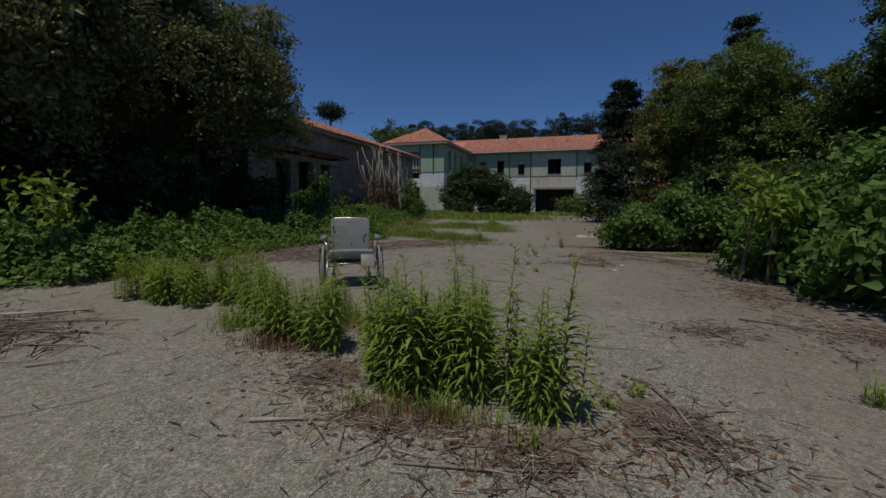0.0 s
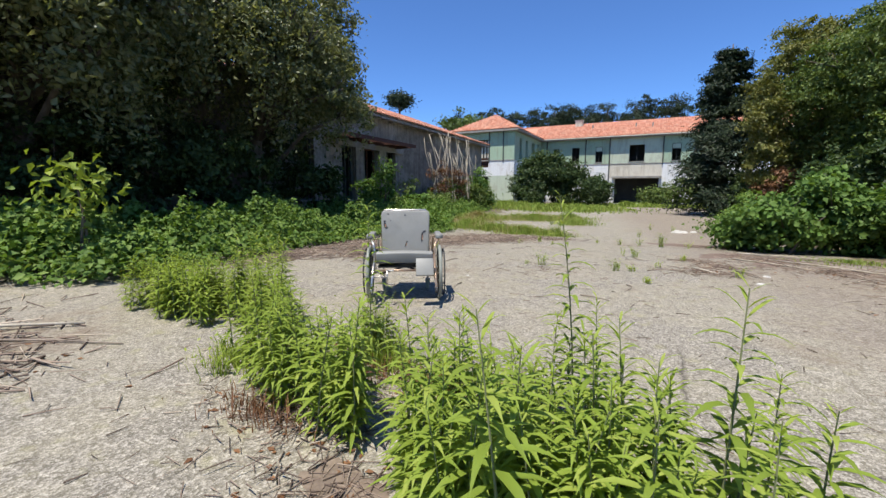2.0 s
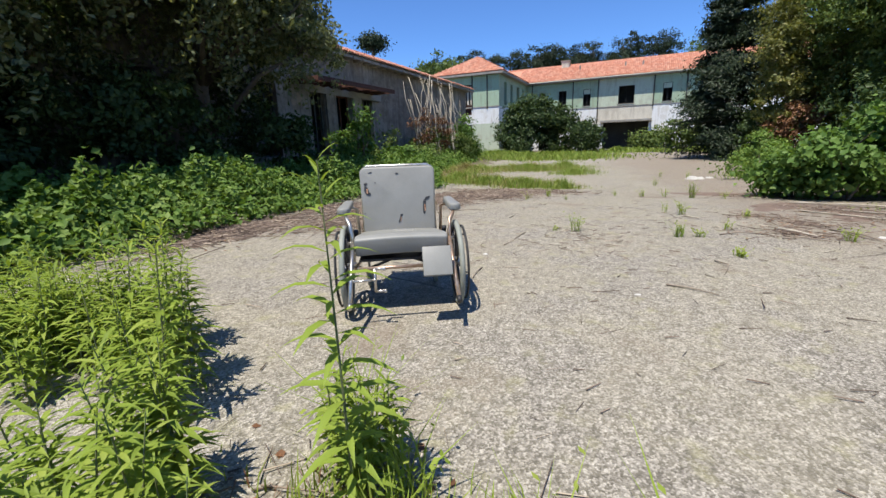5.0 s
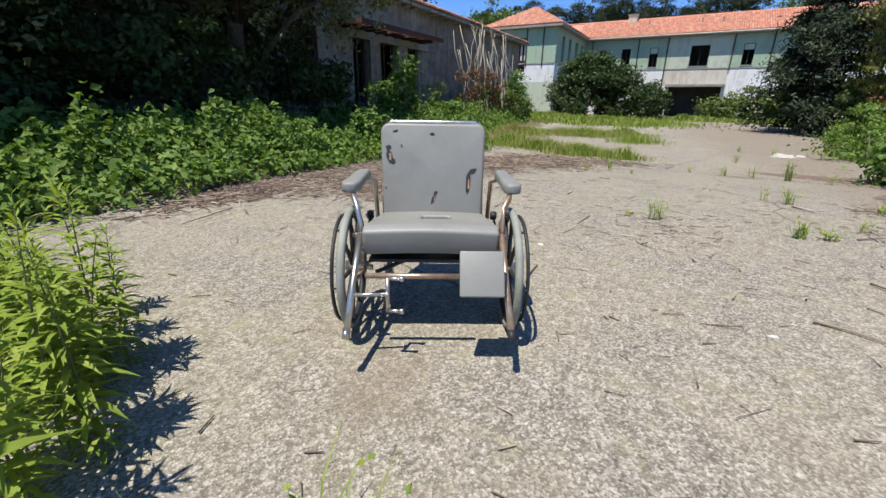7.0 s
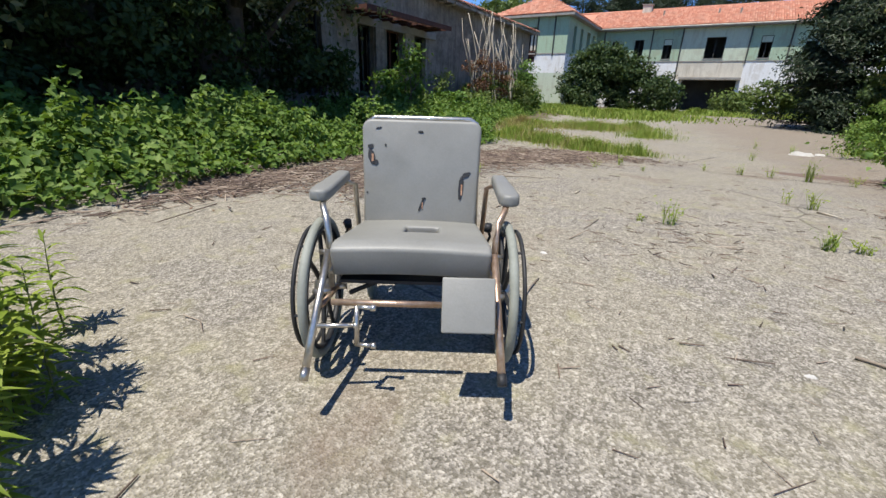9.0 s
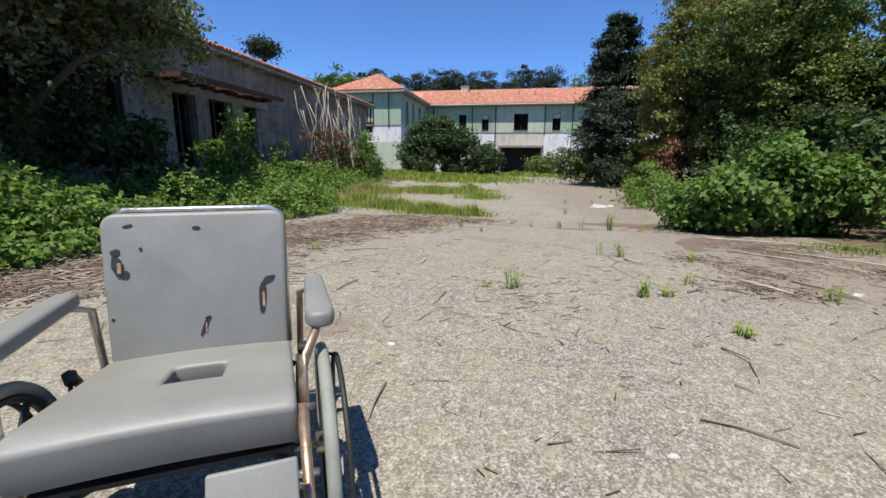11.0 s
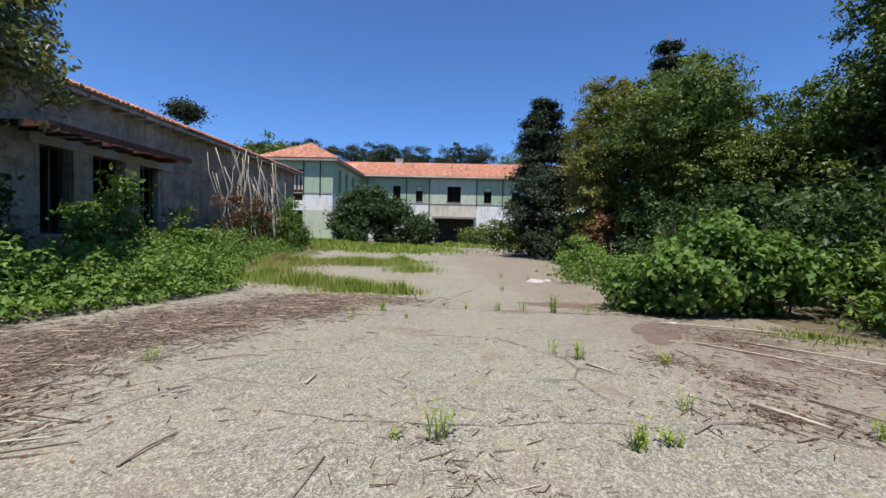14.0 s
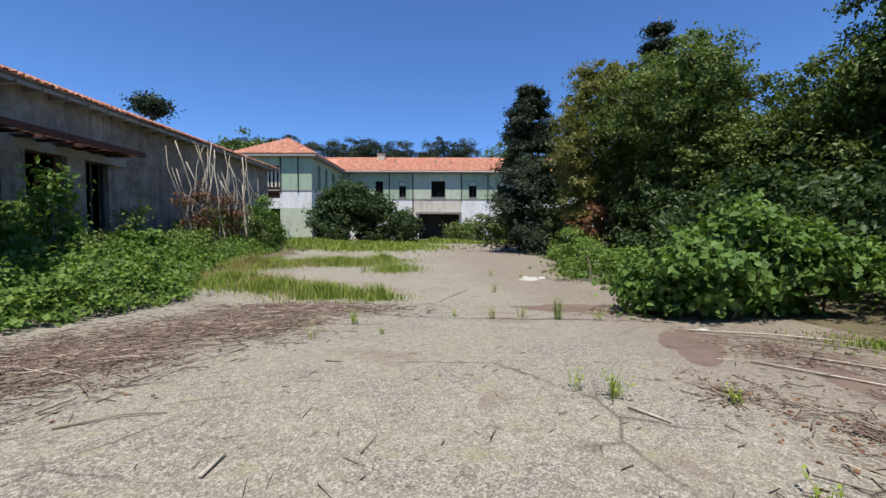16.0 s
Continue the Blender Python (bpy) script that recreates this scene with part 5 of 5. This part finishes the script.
spots = [p for p in spots if not on_track(p[0], p[1])]
used = set()
for x, y, k, s in spots:
    m = pose(x, y, ground_z(x, y) + 0.004, *((0, 0) if k in (4, 7) else (wr.uniform(-5, 5), wr.uniform(-5, 5))), wr.uniform(0, 360))
    if k not in used:
        used.add(k)
        models[k].matrix_world = m
        ob = models[k]
    else:
        ob = copy_thing(models[k], m)
    ob.scale = (s, s, s)


# ---- tufts, sticks, litter ----
def tuft(x, y, height, count, seed, dry=0.2):
    r = random.Random(seed)
    t = thing("grass_tuft", "small green tuft sprouting from an asphalt crack", "grass tuft", "tufts in the asphalt")
    g = Geo()
    z0 = ground_z(x, y)
    for k in range(count):
        a, L = r.uniform(0, math.tau), height * r.uniform(0.45, 1.15)
        o = Vector((x + r.uniform(-0.05, 0.05), y + r.uniform(-0.05, 0.05), z0))
        d = Vector((math.cos(a), math.sin(a), 0))
        s = Vector((-d.y, d.x, 0)) * 0.0026 * r.uniform(0.7, 1.6)
        b = r.uniform(0.15, 0.95) * L
        p1, p2 = o + d * b * 0.3 + Vector((0, 0, L * 0.6)), o + d * b + Vector((0, 0, L))
        g.put([o - s, o + s, p1 + s, p1 - s, p2], [(0, 1, 2, 3), (3, 2, 4)])
        if k % 2:
            for q in (0.35, 0.6, 0.85):
                c = o.lerp(p2, q)
                e = Vector((r.uniform(-1, 1), r.uniform(-1, 1), 0.5)).normalized() * 0.035
                n = Vector((-e.y, e.x, 0.01)) * 0.35
                g.put([c, c + e * 0.5 + n, c + e, c + e * 0.5 - n], [(0, 1, 2), (0, 2, 3)])
    part("foliage", g, LEAF_WEED if r.random() > dry else GRASS, t, kind="stuff")


for k, (x, y, hgt, n) in enumerate([(-2.15, 9.4, 0.24, 26), (-0.95, 9.37, 0.2, 34), (-0.72, 9.45, 0.10, 24), (0.73, 9.62, 0.16, 26), (-0.49, 8.56, 0.09, 26), (-0.76, 11.3, 0.24, 26), (-1.0, 11.5, 0.2, 10), (-0.25, 14.8, 0.42, 50), (0.08, 11.2, 0.12, 20), (-1.3, 14.9, 0.22, 20), (-0.8, 15.0, 0.25, 18), (0.35, 14.7, 0.2, 18), (-1.9, 15.0, 0.15, 14), (-3.4, 14.3, 0.25, 26), (-3.7, 13.3, 0.2, 14), (-2.9, 13.6, 0.12, 10), (-4.9, 10.6, 0.14, 16), (-2.4, 9.35, 0.06, 10), (-0.35, 10.0, 0.12, 12), (0.62, 3.72, 0.10, 22), (0.45, 3.45, 0.08, 14), (2.0, 4.0, 0.22, 30), (-3.0, 3.95, 0.2, 26), (-3.3, 4.2, 0.22, 20), (-1.0, 2.95, 0.12, 14), (0.0, 2.85, 0.12, 14), (-2.1, 4.75, 0.32, 30), (-1.65, 4.65, 0.3, 18), (-1.35, 4.7, 0.35, 14), (-2.35, 4.85, 0.4, 30), (-2.55, 5.1, 0.3, 16), (-4.9, 8.7, 0.08, 16), (0.2, 20.5, 0.3, 20), (-0.9, 18.0, 0.3, 16), (-0.6, 21.5, 0.3, 16)]):
    tuft(x, y, hgt, n, 200 + k)


grass_area("thin reddish dry weeds in the litter", [(-2.1, 4.5, 0.6, 0.25), (-1.5, 4.4, 0.5, 0.25), (-2.3, 3.7, 0.5, 0.2), (-0.5, 2.95, 0.7, 0.2)], 900, 0.2, 8, DRY_LEAF, width=0.0025)
grass_area("thin green sprouts round the litter", [(-2.1, 4.55, 0.6, 0.3), (-1.5, 4.5, 0.6, 0.3), (-3.0, 4.1, 0.5, 0.25), (-0.5, 3.05, 0.8, 0.25)], 1300, 0.26, 9, LEAF_WEED, width=0.003)


def stick(pts, radius, label="dry broken branch lying on the asphalt"):
    pts = [(x, y, ground_z(x, y) + 0.002 + radius + z) for x, y, z in pts]
    g = Geo().tube(pts, [radius * (1 - 0.5 * k / (len(pts) - 1)) for k in range(len(pts))], 6)
    ob = part("branch", g, PALE_STEM if radius > 0.012 else STICK, label=label, smooth=True)
    tagged(ob, category="branch", group="fallen branches")


for pts, r in [
    ([(-1.19, 7.40, 0), (-1.03, 7.36, 0.005), (-0.85, 7.26, 0)], 0.009), ([(-3.78, 8.93, 0), (-3.76, 9.1, 0.01), (-3.72, 9.3, 0)], 0.009),
    ([(-3.27, 10.19, 0), (-3.26, 10.41, 0)], 0.013), ([(-0.73, 8.3, 0), (-0.65, 8.12, 0.02), (-0.70, 7.92, 0)], 0.008),
    ([(0.55, 4.0, 0), (0.72, 3.84, 0.02), (0.80, 3.6, 0.01), (0.88, 3.1, 0)], 0.011), ([(-0.6, 2.55, 0), (-0.15, 2.62, 0.01), (0.25, 2.75, 0)], 0.008),
    ([(-6.4, 3.3, 0), (-5.6, 3.62, 0.02), (-5.05, 4.05, 0.01)], 0.022), ([(-5.6, 3.3, 0), (-4.8, 3.7, 0.01), (-4.2, 3.95, 0)], 0.012),
    ([(-1.54, 2.65, 0), (-1.25, 2.76, 0)], 0.013), ([(-0.75, 11.1, 0), (-0.58, 10.85, 0)], 0.014), ([(-0.5, 9.6, 0), (-0.3, 9.75, 0.01), (-0.05, 9.8, 0)], 0.009),
    ([(0.20, 10.13, 0), (0.33, 9.93, 0.005), (0.46, 9.73, 0)], 0.021), ([(0.1, 9.55, 0), (0.3, 9.62, 0.01), (0.52, 9.5, 0)], 0.010), ([(0.75, 10.3, 0), (0.95, 9.9, 0.01), (1.0, 9.6, 0)], 0.011),
    ([(1.0, 12.3, 0), (1.5, 11.6, 0.01), (2.0, 11.0, 0)], 0.014), ([(1.6, 12.6, 0), (2.3, 11.6, 0.02), (3.0, 10.8, 0)], 0.014), ([(1.3, 13.9, 0), (2.2, 13.5, 0.02), (3.2, 13.0, 0)], 0.015), ([(1.8, 13.6, 0), (2.6, 12.7, 0.02), (3.3, 12.1, 0)], 0.012),
    ([(-2.83, 8.35, 0), (-2.75, 8.62, 0.02), (-2.44, 8.50, 0)], 0.006), ([(-2.77, 7.40, 0), (-2.76, 7.2, 0.01), (-2.74, 7.05, 0)], 0.007), ([(-2.76, 9.12, 0), (-2.79, 8.76, 0)], 0.007),
    ([(-4.5, 10.7, 0), (-4.2, 10.9, 0.01), (-3.95, 10.95, 0)], 0.009), ([(-4.5, 9.0, 0), (-4.2, 9.15, 0)], 0.008), ([(1.9, 6.0, 0), (2.6, 5.7, 0.01), (3.2, 5.6, 0)], 0.012),
    ([(-5.0, 9.3, 0), (-4.7, 9.6, 0.01), (-4.5, 9.65, 0)], 0.008), ([(-5.1, 8.5, 0), (-4.7, 8.7, 0.01), (-4.4, 8.75, 0)], 0.010)]:
    stick(pts, r)


def litter_band(label, blobs, count, seed, length=0.16, radius=0.004, material=None, leafcount=0):
    """Twigs strewn over oval areas, too many to count."""
    r = np.random.default_rng(seed)
    w = np.array([b[2] * b[3] for b in blobs])
    k = r.choice(len(blobs), count, p=w / w.sum())
    b = np.array(blobs)[k]
    a, d = r.uniform(0, math.tau, count), np.abs(r.normal(0, 0.62, count))
    x, y = b[:, 0] + b[:, 2] * d * np.cos(a), b[:, 1] + b[:, 3] * d * np.sin(a)
    th = b[:, 4] + r.normal(0, 1.1, count)
    L = length * r.gamma(2.0, 0.5, count) * 0.5 + 0.02
    rad = radius * r.uniform(0.5, 1.6, count)
    z = np.array([ground_z(p, q) for p, q in zip(x, y)]) + 0.006 + r.random(count) ** 2 * (0.028 if count > 1000 else 0.004)
    t = np.stack([np.cos(th), np.sin(th), r.normal(0, 0.08, count)], 1) * L[:, None]
    s = np.stack([-np.sin(th), np.cos(th), 0 * th], 1) * rad[:, None]
    u = np.array([0, 0, 1.7]) * rad[:, None]
    c = np.stack([x, y, z], 1)
    v = np.stack([c - t - s, c - t + s, c - t + u, c + t - s * 0.6, c + t + s * 0.6, c + t + u * 0.6], 1).reshape(-1, 3)
    i = np.arange(count)[:, None] * 6
    f = np.concatenate([np.concatenate([i + p, i + q, i + e], 1) for p, q, e in ((0, 3, 5), (0, 5, 2), (1, 2, 5), (1, 5, 4), (0, 1, 4), (0, 4, 3))], 0)
    ob = part("twig_litter", (v, f), material or TWIG, kind="stuff", label=label)
    tagged(ob, category="twigs")
    if leafcount:
        k = r.choice(len(blobs), leafcount, p=w / w.sum())
        b = np.array(blobs)[k]
        a, d = r.uniform(0, math.tau, leafcount), np.abs(r.normal(0, 0.62, leafcount))
        x, y = b[:, 0] + b[:, 2] * d * np.cos(a), b[:, 1] + b[:, 3] * d * np.sin(a)
        z = np.array([ground_z(p, q) for p, q in zip(x, y)]) + 0.007
        ob = part("fallen_leaves", leaves(np.stack([x, y, z], 1), np.zeros((leafcount, 3)), 0.045, 0.12, 1.0, 0.6, 0.1), DRY_LEAF, kind="stuff", label="brown fallen leaves among twigs")
        tagged(ob, category="leaves")


def twig_material():
    m, t, b = nodes_of("twig")
    geo = t.nodes.new("ShaderNodeNewGeometry")
    t.links.new(ramp(t, geo.outputs["Random Per Island"], [(0.0, (0.06, 0.042, 0.03)), (0.55, (0.17, 0.12, 0.09)), (0.9, (0.30, 0.235, 0.175)), (1.0, (0.50, 0.42, 0.32))]), b.inputs["Base Color"])
    b.inputs["Roughness"].default_value = 0.9
    return m


TWIG = twig_material()
LB = [(-6.4, 10.6, 1.2, 1.0, 0.9), (-5.6, 9.2, 0.9, 0.9, 0.8), (-5.9, 12.4, 1.2, 1.3, 0.9), (-5.2, 14.2, 1.3, 1.2, 0.7), (-4.6, 15.7, 1.6, 0.7, 0.4), (-7.0, 8.4, 0.7, 1.2, 1.2)]
litter_band("brown heap of dry twigs and reeds on asphalt", LB, 19000, 31, 0.13, 0.004, leafcount=7000)
for k, (x, y, rx, ry, a) in enumerate(LB):
    patch_sheet("leaf_litter", "thin brown leaf litter over asphalt", LITTER, x, y, rx * 0.55, ry * 0.55, a, 30 + k, 0.004)
RB = [(1.6, 12.6, 0.7, 1.2, -0.9), (2.2, 11.0, 0.8, 0.9, -0.9), (3.0, 9.6, 0.9, 1.0, -0.9), (2.6, 7.6, 0.7, 1.3, -1.2), (2.9, 5.6, 0.8, 1.0, -1.0), (0.3, 9.9, 0.7, 0.45, -0.3), (0.6, 10.7, 0.6, 0.7, -0.6), (0.2, 11.4, 0.4, 0.6, -0.6), (1.5, 5.4, 0.6, 0.5, -0.8), (1.0, 15.5, 0.9, 0.6, 0.0)]
for k, (x, y, rx, ry, a) in enumerate(RB[:5]):
    patch_sheet("leaf_litter", "thin brown leaf litter over asphalt", LITTER, x + 0.35, y, rx * 0.6, ry * 0.6, 0.4, 50 + k, 0.004)
litter_band("dry twigs and reeds along the overgrown edge", RB + [(3.3, 13.3, 1.2, 0.5, -0.3), (4.4, 12.4, 1.2, 0.7, -0.4)], 4600, 32, 0.085, 0.0033, leafcount=2200)
NB = [(-1.5, 3.3, 0.6, 0.35, -0.5), (-0.8, 2.85, 0.7, 0.35, 0.2), (0.05, 2.75, 0.7, 0.4, 0.3), (0.75, 3.25, 0.6, 0.6, -0.7), (-2.2, 3.75, 0.7, 0.25, 0.0), (-2.1, 4.5, 0.8, 0.35, 0.3), (-1.2, 4.35, 0.7, 0.4, 0.2)]
litter_band("dry twigs round the weeds in the asphalt", NB, 2400, 33, 0.07, 0.0028, leafcount=900)
for k, (x, y, rx, ry, a) in enumerate(NB[:4]):
    patch_sheet("leaf_litter", "thin brown leaf litter under the weeds", LITTER, x, y + 0.15, rx * 0.5, ry * 0.5, a, 70 + k, 0.003)
litter_band("dry reeds at the foot of the brambles", [(-5.2, 3.2, 1.4, 0.6, 0.1), (-7.2, 3.4, 1.2, 0.7, 0.2), (-6.7, 7.6, 0.5, 1.4, 1.3)], 1300, 34, 0.22, 0.006, leafcount=200)
litter_band("scattered crumbs and twigs on the court", [(-2.0, 9.0, 4.2, 5.0, 0.5), (-1.5, 3.5, 3.5, 3.0, 0.5)], 900, 35, 0.05, 0.0028)


def crack(pts, width, seed):
    """An uneven joint in the asphalt, filled with dark earth."""
    r = random.Random(seed)
    v = []
    for (ax, ay), (bx, by) in zip(pts, pts[1:]):
        n = max(2, int(math.hypot(bx - ax, by - ay) / 0.06))
        d = Vector((bx - ax, by - ay)).normalized()
        for k in range(n):
            x, y = ax + (bx - ax) * k / n, ay + (by - ay) * k / n
            o = 0.05 * noise.noise((x * 3.1, y * 3.1, seed)) + 0.02 * noise.noise((x * 11, y * 11, seed))
            w = width * r.uniform(0.15, 1.0)
            for s in (-1, 1):
                px, py = x - d.y * (o + s * w), y + d.x * (o + s * w)
                v.append((px, py, ground_z(px, py) + 0.0065))
    f = [(2 * k, 2 * k + 1, 2 * k + 3, 2 * k + 2) for k in range(len(v) // 2 - 1)]
    ob = part("asphalt_crack", Geo().put(v, f), CRACK, kind="stuff", label="dark earth-filled crack across the asphalt")
    tagged(ob, category="crack")


CRACK = plain("crack_earth", (0.02, 0.016, 0.012), (0.085, 0.068, 0.05), 0.95, 8.0, bump=0.5)
for k, (pts, wd) in enumerate([
    ([(-3.3, 9.68), (-2.77, 9.57), (-2.1, 9.54), (-1.19, 9.71), (-0.6, 9.66)], 0.0045), ([(-3.6, 15.6), (-2.9, 15.1), (-1.96, 14.86), (-0.68, 14.8), (0.73, 14.76), (1.5, 14.5)], 0.022),
    ([(-4.9, 12.0), (-4.5, 12.1), (-4.3, 12.9), (-3.7, 13.1)], 0.013), ([(-4.7, 13.6), (-3.9, 14.5), (-3.2, 15.5)], 0.014), ([(-5.6, 11.2), (-4.9, 11.4), (-4.3, 11.6)], 0.010),
    ([(-3.0, 15.8), (-2.2, 16.6), (-1.5, 18.5)], 0.02), ([(-5.2, 7.4), (-4.6, 7.9), (-4.1, 8.1)], 0.006)]):
    crack(pts, wd, k)


def dead_vines():
    """Pale bare stems that climb the plaster."""
    r = random.Random(5)
    t = thing("dead_climber", "bare pale climber stems against the plaster wall", "climber")
    for k in range(26):
        y = 25.2 + k * 0.27 + r.uniform(-0.35, 0.35)
        h = r.uniform(3.6, 5.35)
        p = [(-12.9 + r.uniform(-0.2, 0.3), y + r.uniform(-0.3, 0.3), -0.05)]
        for q in range(1, 6):
            p.append((-13.0 - 0.1 * q + 0.3 * r.random(), p[-1][1] + r.uniform(-0.4, 0.45), h * q / 5))
        part("stem", Geo().tube(p, [(0.030 if k % 3 else 0.042) - 0.004 * q for q in range(6)], 6), PALE_STEM, t, smooth=True)
        if k % 2:
            part("side_stem", Geo().tube([p[2], (p[2][0] + 0.15, p[2][1] + r.uniform(-0.8, 0.8), p[3][2]), (p[3][0], p[2][1] + r.uniform(-1.0, 1.0), p[4][2])], [0.025, 0.018, 0.008], 5), PALE_STEM, t, smooth=True)


dead_vines()


def rubble(x, y, s, seed):
    r = random.Random(seed)
    g = Geo()
    n = 7
    vs = [(x + s * (0.8 + 0.4 * r.random()) * math.cos(k * math.tau / n), y + 0.6 * s * (0.8 + 0.4 * r.random()) * math.sin(k * math.tau / n), ground_z(x, y)) for k in range(n)]
    vs += [(x + (px - x) * 0.7, y + (py - y) * 0.7, pz + s * 0.3 * r.uniform(0.7, 1.2)) for px, py, pz in vs]
    g.put(vs, [tuple(range(n, 2 * n))] + [(k, (k + 1) % n, n + (k + 1) % n, n + k) for k in range(n)])
    ob = part("stone", g, STONE, label="pale chunk of rubble on the asphalt")
    tagged(ob, category="stone", group="loose rubble")


for k, (x, y, s) in enumerate([(0.4, 20.5, 0.28), (0.9, 20.9, 0.14), (0.9, 9.2, 0.05), (1.1, 9.9, 0.06), (-2.9, 7.9, 0.03), (-1.4, 7.1, 0.025), (1.5, 13.9, 0.1)]):
    rubble(x, y, s, k)
